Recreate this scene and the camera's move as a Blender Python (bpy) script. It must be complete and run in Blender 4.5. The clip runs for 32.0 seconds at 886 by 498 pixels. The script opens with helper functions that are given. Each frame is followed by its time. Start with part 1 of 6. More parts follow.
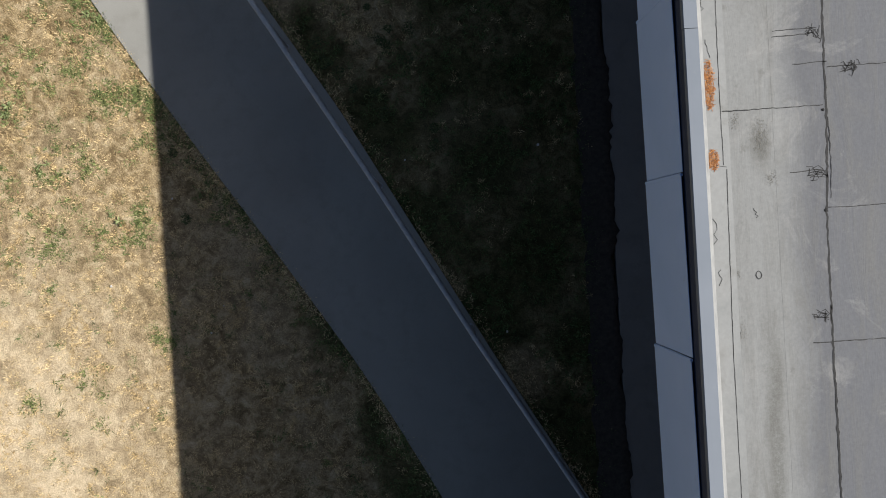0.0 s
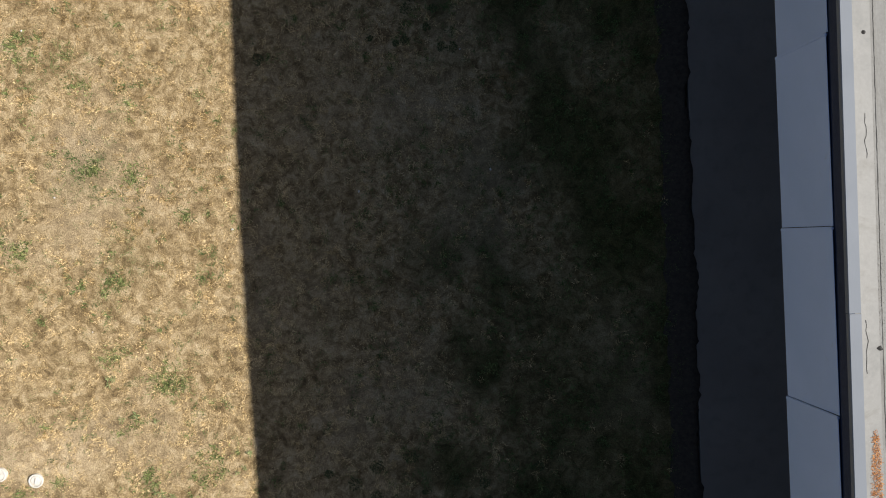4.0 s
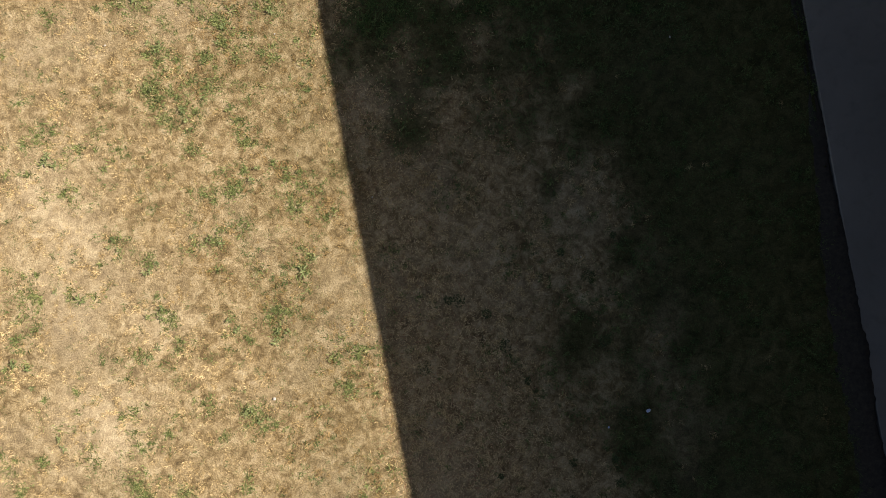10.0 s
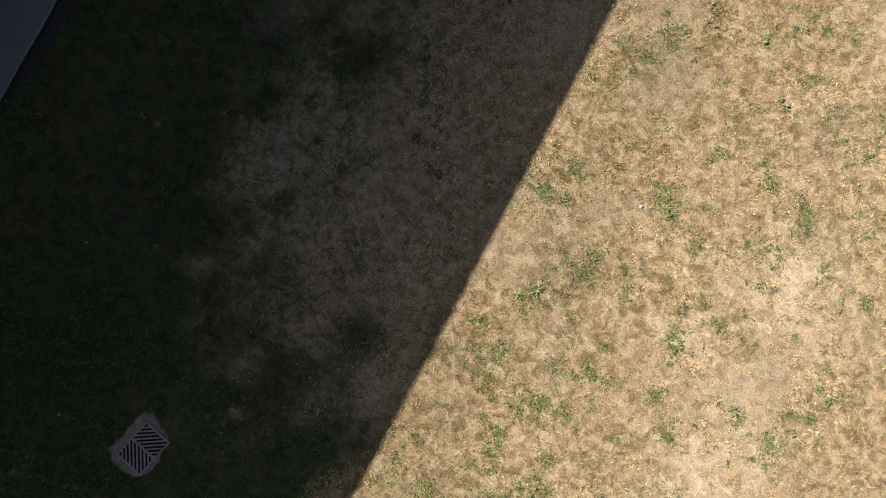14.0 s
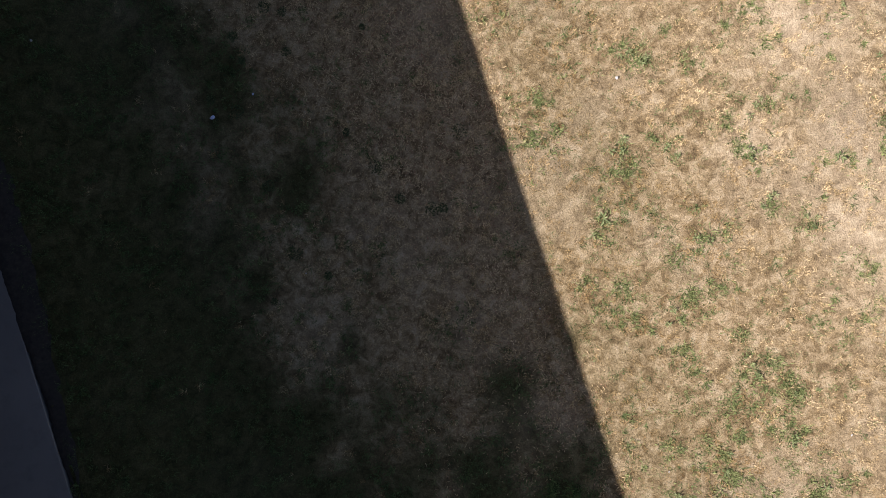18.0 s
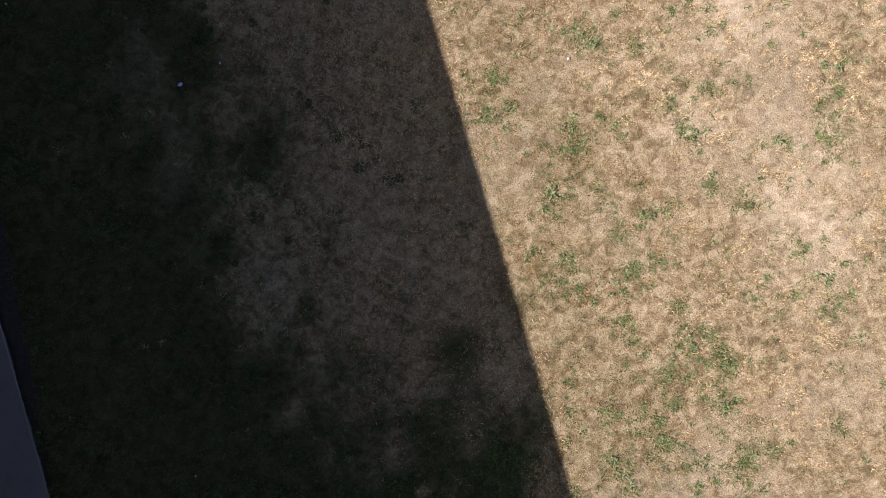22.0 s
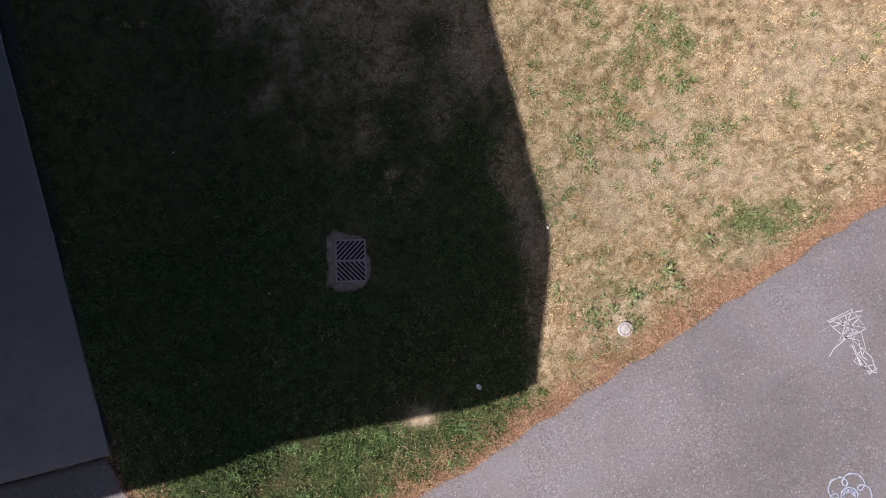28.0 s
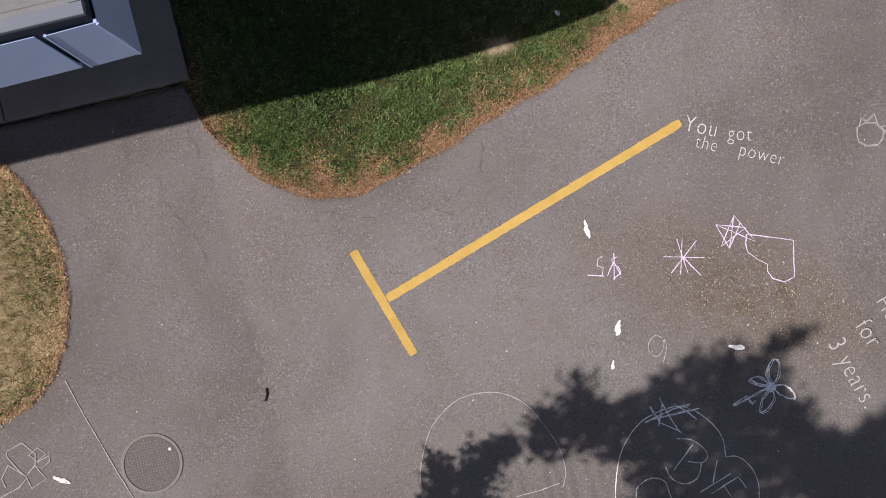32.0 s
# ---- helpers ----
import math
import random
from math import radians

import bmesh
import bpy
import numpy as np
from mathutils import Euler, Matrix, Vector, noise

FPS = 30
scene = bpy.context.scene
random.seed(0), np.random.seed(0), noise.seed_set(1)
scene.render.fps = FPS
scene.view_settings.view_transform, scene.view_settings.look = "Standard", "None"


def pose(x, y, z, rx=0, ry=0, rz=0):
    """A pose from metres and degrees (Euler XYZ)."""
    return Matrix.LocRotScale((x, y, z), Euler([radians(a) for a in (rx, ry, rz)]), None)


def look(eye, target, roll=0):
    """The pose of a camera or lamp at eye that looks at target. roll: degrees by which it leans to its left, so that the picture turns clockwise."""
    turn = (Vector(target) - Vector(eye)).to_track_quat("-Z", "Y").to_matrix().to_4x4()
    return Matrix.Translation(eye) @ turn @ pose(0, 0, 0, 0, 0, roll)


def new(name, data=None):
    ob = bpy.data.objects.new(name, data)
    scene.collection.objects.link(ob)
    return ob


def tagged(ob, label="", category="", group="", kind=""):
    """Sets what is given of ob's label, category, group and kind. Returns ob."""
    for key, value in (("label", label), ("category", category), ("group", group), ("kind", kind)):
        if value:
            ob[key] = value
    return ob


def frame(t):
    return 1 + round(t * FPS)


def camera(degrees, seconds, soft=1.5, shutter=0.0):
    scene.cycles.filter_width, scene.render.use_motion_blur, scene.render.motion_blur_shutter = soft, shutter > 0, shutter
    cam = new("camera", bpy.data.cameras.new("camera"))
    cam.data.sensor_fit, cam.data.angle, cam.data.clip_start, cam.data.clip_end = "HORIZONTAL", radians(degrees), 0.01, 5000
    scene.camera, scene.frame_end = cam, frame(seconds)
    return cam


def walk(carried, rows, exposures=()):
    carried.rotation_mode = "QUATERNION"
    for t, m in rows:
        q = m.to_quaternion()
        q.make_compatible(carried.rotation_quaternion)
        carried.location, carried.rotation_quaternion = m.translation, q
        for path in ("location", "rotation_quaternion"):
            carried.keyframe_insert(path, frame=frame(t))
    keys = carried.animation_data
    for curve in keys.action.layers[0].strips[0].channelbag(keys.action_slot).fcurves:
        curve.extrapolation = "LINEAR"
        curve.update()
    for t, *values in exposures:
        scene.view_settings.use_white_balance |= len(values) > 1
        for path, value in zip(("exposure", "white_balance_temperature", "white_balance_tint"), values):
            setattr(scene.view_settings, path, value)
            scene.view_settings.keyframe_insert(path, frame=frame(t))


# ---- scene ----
cam = camera(56, 32.0, soft=1.0)
PATH = [
    (0.0, -1.635, 0.000, 7.871, -0.57, 0.01, -3.35),
    (0.5, -1.715, 1.151, 7.869, -0.76, -0.16, -2.80),
    (1.0, -1.830, 2.492, 7.932, -0.87, -0.15, -2.72),
    (1.5, -1.937, 3.819, 7.964, -0.85, -0.11, -2.65),
    (2.0, -2.095, 5.165, 8.061, -0.69, -0.12, -2.28),
    (2.5, -2.223, 6.565, 8.188, -0.80, -0.22, -2.12),
    (3.0, -2.362, 8.007, 8.241, -0.73, -0.35, -2.17),
    (3.5, -2.553, 9.540, 8.277, -0.62, -0.57, -1.98),
    (4.0, -2.690, 11.229, 8.368, -0.58, -0.94, -2.06),
    (4.5, -2.809, 13.176, 8.473, -0.46, -1.02, -2.21),
    (6.5, -3.174, 18.562, 8.647, -0.25, -0.77, -1.72),
    (7.0, -3.355, 19.193, 8.655, -0.39, -0.70, -2.04),
    (7.5, -3.545, 19.690, 8.617, -0.39, -0.69, -2.58),
    (8.0, -3.710, 20.218, 8.572, -0.20, -0.73, -2.87),
    (8.5, -3.817, 20.777, 8.522, 0.24, -0.63, -2.77),
    (9.0, -3.936, 21.340, 8.486, 0.61, -0.79, -2.52),
    (9.5, -4.037, 21.665, 8.391, 0.92, -0.77, -2.21),
    (10.0, -4.077, 21.907, 8.139, 1.02, -0.63, -9.79),
    (10.5, -4.237, 21.990, 8.111, 0.89, -0.47, -43.23),
    (11.0, -4.287, 22.086, 8.064, 0.81, -0.24, -65.74),
    (11.5, -4.355, 22.427, 8.038, 0.83, -0.02, -81.17),
    (12.0, -4.275, 22.520, 7.980, 0.72, 0.01, -90.07),
    (12.5, -4.265, 22.272, 7.968, 0.71, -0.26, -90.06),
    (13.0, -4.385, 22.174, 7.944, 0.70, -0.43, -98.25),
    (13.5, -4.405, 22.237, 7.914, 0.83, -0.37, -121.29),
    (14.0, -4.435, 22.295, 7.856, 1.06, -0.27, -150.83),
    (14.5, -4.360, 22.441, 7.848, 1.14, -0.08, -174.78),
    (15.0, -4.335, 22.501, 7.908, 1.13, 0.11, -183.76),
    (15.5, -4.100, 22.513, 7.879, 1.05, 0.28, -189.64),
    (17.5, -3.851, 21.926, 7.427, 0.50, 0.40, -196.97),
    (18.0, -3.879, 21.928, 7.452, 0.31, 0.11, -197.18),
    (18.5, -3.866, 22.254, 7.538, 0.42, 0.11, -196.70),
    (19.0, -3.939, 22.301, 7.625, 0.39, 0.09, -196.49),
    (19.5, -3.993, 22.307, 7.692, 0.26, -0.10, -196.31),
    (20.0, -4.072, 22.298, 7.745, 0.02, -0.03, -196.11),
    (20.5, -4.110, 22.269, 7.784, -0.20, -0.17, -195.96),
    (21.0, -4.135, 22.254, 7.797, -0.25, -0.28, -195.81),
    (21.5, -4.152, 22.216, 7.789, -0.45, -0.40, -195.57),
    (22.0, -4.166, 22.214, 7.808, -0.46, -0.54, -195.43),
    (22.5, -4.216, 22.235, 7.867, -0.45, -0.61, -195.29),
    (23.0, -4.277, 22.254, 7.925, -0.49, -0.61, -195.12),
    (23.5, -4.361, 22.279, 7.977, -0.54, -0.43, -194.93),
    (24.0, -4.337, 22.365, 8.028, -0.62, -0.77, -194.87),
    (24.5, -4.335, 22.654, 8.061, -0.70, -0.58, -194.71),
    (25.0, -4.293, 23.158, 8.112, -0.58, -0.15, -194.57),
    (25.5, -4.152, 23.706, 8.140, -0.46, -0.21, -194.34),
    (26.0, -3.986, 24.273, 8.150, -0.14, -0.34, -194.23),
    (26.5, -3.839, 24.724, 8.143, -0.12, -0.48, -194.28),
    (28.5, -3.530, 25.642, 8.173, -0.07, -0.46, -194.55),
    (29.0, -3.355, 25.872, 8.174, -0.05, -0.56, -194.44),
    (29.5, -3.148, 26.255, 8.191, -0.07, -0.57, -194.43),
    (30.0, -2.866, 26.806, 8.175, -0.08, -0.77, -194.31),
    (30.5, -2.576, 27.533, 8.183, 0.32, -0.73, -194.19),
    (31.0, -2.270, 28.233, 8.182, 0.53, -0.86, -194.04),
    (31.5, -2.025, 28.769, 8.191, 0.64, -0.90, -193.95),
    (32.0, -1.808, 28.902, 8.199, 0.36, -1.51, -193.95),
]
walk(cam, [(t, pose(x, y, z, rx, ry, rz)) for t, x, y, z, rx, ry, rz in PATH],
     exposures=[(0.0, 0.58, 6400, 10), (3.0, 0.70, 6600, 10), (4.5, 0.68, 6750, 11), (9.0, 0.70, 7350, 11), (12.0, 0.76, 7150, 15), (14.0, 0.84, 6650, 17), (18.0, 0.78, 6350, 21),
                (26.5, 0.74, 6100, 25), (29.0, 0.77, 6150, 23), (30.0, 0.62, 6150, 21), (31.0, 0.40, 6400, 20), (32.0, 0.34, 6500, 19)])

# ---- light ----
SUN_DIR = Vector((1.018, 0.08, 1.0)).normalized()
sun = new("sun", bpy.data.lights.new("sun", "SUN"))
sun.data.energy, sun.data.angle, sun.data.color = 5.0, radians(0.55), (1.0, 0.96, 0.91)
sun.matrix_world = look(SUN_DIR * 60, (0, 0, 0))
world = bpy.data.worlds.new("sky")
scene.world = world
world.use_nodes = True
wn = world.node_tree.nodes
sky = wn.new("ShaderNodeTexSky")
sky.sky_type, sky.sun_disc = "NISHITA", False
sky.dust_density, sky.ozone_density, sky.altitude = 2.2, 1.4, 100
sky.sun_elevation = math.asin(SUN_DIR.z)
sky.sun_rotation = math.atan2(SUN_DIR.x, SUN_DIR.y)
wn["Background"].inputs["Strength"].default_value = 0.052
world.node_tree.links.new(sky.outputs["Color"], wn["Background"].inputs["Color"])


# ---- materials ----
class Nodes:
    """A small builder of node materials in world-size object coordinates."""

    def __init__(self, name, rough=0.8, metal=0.0, spec=0.3):
        self.mat = bpy.data.materials.new(name)
        self.mat.use_nodes = True
        self.nt = self.mat.node_tree
        self.b = self.nt.nodes["Principled BSDF"]
        self.b.inputs["Roughness"].default_value = rough
        self.b.inputs["Metallic"].default_value = metal
        self.b.inputs["Specular IOR Level"].default_value = spec
        self.co = self.nt.nodes.new("ShaderNodeTexCoord").outputs["Object"]

    def link(self, a, b):
        self.nt.links.new(a, b)

    def noise(self, scale, detail=3.0, rough=0.55, distort=0.0, stretch=None):
        n = self.nt.nodes.new("ShaderNodeTexNoise")
        n.inputs["Scale"].default_value = scale
        n.inputs["Detail"].default_value = detail
        n.inputs["Roughness"].default_value = rough
        n.inputs["Distortion"].default_value = distort
        src = self.co
        if stretch:
            m = self.nt.nodes.new("ShaderNodeMapping")
            m.inputs["Scale"].default_value = stretch
            self.link(self.co, m.inputs["Vector"])
            src = m.outputs["Vector"]
        self.link(src, n.inputs["Vector"])
        return n.outputs["Fac"]

    def cells(self, scale, out="Distance", feature="F1"):
        n = self.nt.nodes.new("ShaderNodeTexVoronoi")
        n.feature = feature
        n.inputs["Scale"].default_value = scale
        self.link(self.co, n.inputs["Vector"])
        return n.outputs[out]

    def ramp(self, fac, *stops):
        r = self.nt.nodes.new("ShaderNodeValToRGB")
        e = r.color_ramp.elements
        while len(e) < len(stops):
            e.new(0.5)
        for k, (p, c) in enumerate(stops):
            e[k].position = p
            e[k].color = (*c, 1) if not isinstance(c, (int, float)) else (c, c, c, 1)
        self.link(fac, r.inputs["Fac"])
        return r.outputs["Color"]

    def mix(self, fac, a, b, mode="MIX"):
        n = self.nt.nodes.new("ShaderNodeMix")
        n.data_type, n.blend_type = "RGBA", mode
        for sock, v in ((n.inputs["Factor"], fac), (n.inputs["A"], a), (n.inputs["B"], b)):
            if isinstance(v, tuple):
                sock.default_value = (*v, 1)
            elif isinstance(v, (int, float)):
                sock.default_value = v
            else:
                self.link(v, sock)
        return n.outputs["Result"]

    def island(self):
        return self.nt.nodes.new("ShaderNodeNewGeometry").outputs["Random Per Island"]

    def piece(self):
        return self.nt.nodes.new("ShaderNodeObjectInfo").outputs["Random"]

    def bump(self, height, strength=0.4, dist=0.01):
        n = self.nt.nodes.new("ShaderNodeBump")
        n.inputs["Strength"].default_value, n.inputs["Distance"].default_value = strength, dist
        self.link(height, n.inputs["Height"])
        self.link(n.outputs["Normal"], self.b.inputs["Normal"])

    def done(self, color, rough=None):
        if isinstance(color, tuple):
            self.b.inputs["Base Color"].default_value = (*color, 1)
        else:
            self.link(color, self.b.inputs["Base Color"])
        if rough is not None:
            self.link(rough, self.b.inputs["Roughness"])
        return self.mat


def m_soil():
    n = Nodes("dry_turf_soil", 0.95, spec=0.1)
    big = n.noise(0.7, 4, 0.6)
    mid = n.noise(9, 6, 0.7, 0.6)
    fine = n.noise(70, 4, 0.75)
    c = n.ramp(mid, (0.30, (0.13, 0.09, 0.045)), (0.44, (0.27, 0.195, 0.10)), (0.56, (0.45, 0.345, 0.195)), (0.70, (0.60, 0.485, 0.31)))
    c = n.mix(n.ramp(big, (0.50, 0), (0.70, 0.55)), c, (0.47, 0.38, 0.25))
    att = n.nt.nodes.new("ShaderNodeAttribute")
    att.attribute_name = "bare"
    c = n.mix(att.outputs["Fac"], c, n.ramp(mid, (0.3, (0.50, 0.395, 0.25)), (0.6, (0.72, 0.59, 0.40))))
    turf = n.nt.nodes.new("ShaderNodeAttribute")
    turf.attribute_name = "green"
    c = n.mix(turf.outputs["Fac"], c, n.ramp(mid, (0.35, (0.034, 0.040, 0.014)), (0.65, (0.088, 0.088, 0.03))))
    c = n.mix(n.ramp(att.outputs["Fac"], (0.0, 0.75), (1.0, 0.4)), c, n.ramp(fine, (0.32, 0.3), (0.62, 1.0)), "MULTIPLY")
    n.bump(fine, 0.8, 0.03)
    return n.done(c)


def m_blade(name, dark, mid, light, patch, rough=0.7):
    n = Nodes(name, rough, spec=0.2)
    c = n.ramp(n.noise(8, 5, 0.7, 0.6), (0.32, dark), (0.5, mid), (0.66, light))
    c = n.mix(n.ramp(n.noise(1.5, 4, 0.6, 0.5), (0.45, 0), (0.68, 0.6)), c, patch)
    c = n.mix(1.0, c, n.ramp(n.island(), (0.0, 0.28), (0.45, 0.9), (1.0, 1.0)), "MULTIPLY")
    return n.done(c)


def m_asphalt():
    n = Nodes("worn_asphalt", 0.9, spec=0.25)
    big = n.noise(0.45, 4, 0.55, 0.6)
    mid = n.noise(3.2, 4, 0.6)
    grit = n.cells(95)
    grit_tone = n.cells(95, "Color")
    fine = n.noise(170, 3, 0.6)
    c = n.ramp(big, (0.3, (0.133, 0.123, 0.115)), (0.5, (0.174, 0.162, 0.156)), (0.72, (0.202, 0.190, 0.187)))
    c = n.mix(n.ramp(mid, (0.45, 0), (0.72, 0.5)), c, (0.178, 0.155, 0.132))
    sep = n.nt.nodes.new("ShaderNodeSeparateColor")
    n.link(grit_tone, sep.inputs["Color"])
    worn = n.ramp(n.noise(0.8, 5, 0.6, 0.8), (0.46, 0.3), (0.70, 0.75))
    c = n.mix(worn, c, n.ramp(sep.outputs["Red"], (0.0, (0.45, 0.44, 0.43)), (0.5, (0.82, 0.80, 0.77)), (0.9, (1.0, 0.97, 0.92)), (1.0, (1.0, 1.0, 1.0))), "MULTIPLY")
    c = n.mix(n.ramp(sep.outputs["Green"], (0.984, 0), (0.992, 0.6)), c, (0.36, 0.335, 0.31))
    c = n.mix(0.4, c, n.ramp(fine, (0.3, 0.5), (0.7, 1.0)), "MULTIPLY")
    # open pits between the stones and bright chips, gathered in worn areas
    chips = n.noise(48, 4, 0.65)
    bare_ = n.ramp(n.noise(1.3, 5, 0.65, 0.5), (0.42, 0.25), (0.62, 1.0))
    c = n.mix(n.mix(1.0, bare_, n.ramp(chips, (0.39, 0.7), (0.46, 0.0)), "MULTIPLY"), c, (0.085, 0.076, 0.07))
    c = n.mix(n.mix(1.0, bare_, n.ramp(chips, (0.58, 0.0), (0.66, 0.6)), "MULTIPLY"), c, (0.31, 0.288, 0.27))
    # a ravelled patch where brown aggregate shows
    place = n.nt.nodes.new("ShaderNodeMapping")
    place.vector_type = "TEXTURE"
    place.inputs["Location"].default_value = (-4.75, 30.0, 0.2)
    place.inputs["Rotation"].default_value = (0, 0, radians(-32))
    place.inputs["Scale"].default_value = (2.1, 0.85, 1)
    n.link(n.co, place.inputs["Vector"])
    ln = n.nt.nodes.new("ShaderNodeVectorMath")
    ln.operation = "LENGTH"
    n.link(place.outputs["Vector"], ln.inputs[0])
    ravel = n.mix(1.0, n.ramp(ln.outputs["Value"], (0.25, 1.0), (1.0, 0.0)), n.ramp(n.noise(4.5, 5, 0.7), (0.36, 0.35), (0.6, 1.0)), "MULTIPLY")
    gravel = n.ramp(sep.outputs["Blue"], (0.0, (0.065, 0.052, 0.039)), (0.55, (0.122, 0.099, 0.074)), (0.93, (0.165, 0.137, 0.104)), (0.99, (0.36, 0.325, 0.27)))
    c = n.mix(ravel, c, gravel)
    n.bump(chips, 0.5, 0.008)
    return n.done(c)


def m_concrete(name, a, b, stain):
    n = Nodes(name, 0.88, spec=0.25)
    big, mid, fine = n.noise(0.9, 5, 0.6), n.noise(7, 5, 0.65), n.noise(130, 3, 0.6)
    c = n.ramp(big, (0.3, a), (0.7, b))
    c = n.mix(n.ramp(mid, (0.5, 0), (0.75, 0.5)), c, stain)
    c = n.mix(0.3, c, n.ramp(fine, (0.3, 0.55), (0.7, 1.0)), "MULTIPLY")
    c = n.mix(0.25, c, n.ramp(n.piece(), (0, 0.8), (1, 1.0)), "MULTIPLY")
    n.bump(fine, 0.35, 0.004)
    return n.done(c)


def m_membrane():
    n = Nodes("roof_membrane", 0.75, spec=0.3)
    big = n.noise(1.1, 5, 0.6)
    mid = n.noise(5.0, 6, 0.75, 0.6, (2.2, 0.35, 1))
    fine = n.noise(60, 4, 0.7)
    sep = n.nt.nodes.new("ShaderNodeSeparateXYZ")
    n.link(n.co, sep.inputs["Vector"])
    far = n.nt.nodes.new("ShaderNodeMath")
    far.operation = "MULTIPLY_ADD"
    n.link(big, far.inputs[0])
    far.inputs[1].default_value = 0.35
    n.link(sep.outputs["X"], far.inputs[2])
    c = n.ramp(far.outputs["Value"], (0.19, (0.207, 0.210, 0.202)), (0.25, (0.177, 0.180, 0.177)), (0.36, (0.108, 0.111, 0.118)))
    c = n.mix(0.35, c, n.ramp(n.piece(), (0.0, 0.85), (1.0, 1.0)), "MULTIPLY")
    c = n.mix(n.ramp(mid, (0.46, 0), (0.70, 0.6)), c, (0.13, 0.127, 0.115))
    c = n.mix(n.ramp(n.noise(9, 6, 0.7), (0.62, 0), (0.74, 0.6)), c, (0.12, 0.118, 0.106))
    c = n.mix(n.ramp(n.noise(2.4, 6, 0.75, 0.9), (0.56, 0), (0.72, 0.5)), c, (0.27, 0.265, 0.25))
    c = n.mix(0.35, c, n.ramp(fine, (0.3, 0.5), (0.7, 1.0)), "MULTIPLY")
    # olive dirt left by standing water in one long streak
    off = n.nt.nodes.new("ShaderNodeMath")
    off.operation = "MULTIPLY_ADD"
    n.link(n.noise(0.9, 7, 0.75), off.inputs[0])
    off.inputs[1].default_value = 0.2
    n.link(sep.outputs["X"], off.inputs[2])
    streak = n.ramp(off.outputs["Value"], (0.0, 0), (0.05, 1), (0.08, 1), (0.125, 0))
    along_y = n.nt.nodes.new("ShaderNodeMapRange")
    along_y.inputs["From Min"].default_value, along_y.inputs["From Max"].default_value = -2.0, 10.0
    n.link(sep.outputs["Y"], along_y.inputs["Value"])
    gate = n.ramp(along_y.outputs["Result"], (0.10, 0.5), (0.14, 0.0), (0.185, 0.0), (0.197, 0.7), (0.21, 0.0), (0.262, 0.0), (0.28, 1.0), (0.315, 1.0), (0.325, 0.0),
                  (0.36, 0.0), (0.385, 0.9), (0.425, 1.0), (0.435, 0.1), (0.515, 0.2), (0.525, 1.0), (0.62, 1.0), (0.635, 0.6), (0.66, 0.0), (0.72, 1.0), (0.79, 0.9), (1.0, 0.6))
    wet = n.mix(1.0, streak, gate, "MULTIPLY")
    wet = n.mix(1.0, wet, n.ramp(n.noise(46, 6, 0.85), (0.40, 0.45), (0.56, 1.0)), "MULTIPLY")
    c = n.mix(wet, c, (0.052, 0.049, 0.037))
    n.bump(mid, 0.25, 0.01)
    return n.done(c)


def m_cream():
    n = Nodes("cream_flashing_membrane", 0.6, spec=0.35)
    mid, fine = n.noise(3.5, 6, 0.7, 0.5), n.noise(40, 4, 0.7)
    c = n.ramp(mid, (0.35, (0.158, 0.163, 0.158)), (0.55, (0.186, 0.190, 0.184)), (0.72, (0.132, 0.132, 0.121)))
    c = n.mix(0.3, c, n.ramp(fine, (0.3, 0.6), (0.7, 1.0)), "MULTIPLY")
    n.bump(mid, 0.2, 0.006)
    return n.done(c)


def m_paint(name, a, b, rough=0.45, metal=0.0, stain=(0.25, 0.25, 0.24), spec=0.4):
    n = Nodes(name, rough, metal, spec)
    c = n.ramp(n.noise(1.6, 4, 0.6), (0.3, a), (0.7, b))
    c = n.mix(n.ramp(n.noise(11, 6, 0.7, 0.4), (0.62, 0), (0.8, 0.35)), c, stain)
    c = n.mix(0.3, c, n.ramp(n.piece(), (0, 0.82), (1, 1.0)), "MULTIPLY")
    n.bump(n.noise(25, 3), 0.06, 0.004)
    return n.done(c)


def m_steel(name, a, b, rough, metal):
    n = Nodes(name, rough, metal, 0.5)
    c = n.ramp(n.noise(18, 5, 0.7), (0.35, a), (0.65, b))
    n.bump(n.noise(90, 3), 0.15, 0.002)
    return n.done(c)


def m_iron():
    n = Nodes("weathered_cast_iron", 0.75, 0.35, 0.4)
    c = n.ramp(n.noise(30, 5, 0.7), (0.35, (0.17, 0.155, 0.15)), (0.65, (0.27, 0.25, 0.24)))
    n.bump(n.noise(120, 3), 0.4, 0.003)
    return n.done(c)


def m_chalk(name, color):
    n = Nodes(name, 0.95, spec=0.05)
    worn = n.ramp(n.noise(55, 5, 0.75), (0.36, 0), (0.50, 1))
    return n.done(n.mix(worn, (0.19, 0.18, 0.175), color))


def m_yellow():
    n = Nodes("worn_yellow_road_paint", 0.75, spec=0.3)
    c = n.ramp(n.noise(6, 5, 0.65), (0.35, (0.44, 0.283, 0.062)), (0.65, (0.51, 0.338, 0.09)))
    c = n.mix(n.ramp(n.noise(75, 5, 0.75), (0.56, 0), (0.68, 0.75)), c, (0.24, 0.19, 0.12))
    n.bump(n.cells(95), 0.4, 0.004)
    return n.done(c)


def m_plain(name, a, b, rough=0.8, scale=20.0, metal=0.0):
    n = Nodes(name, rough, metal, 0.3)
    n.bump(n.noise(scale * 3, 3), 0.3, 0.004)
    return n.done(n.ramp(n.noise(scale, 4, 0.65), (0.3, a), (0.7, b)))


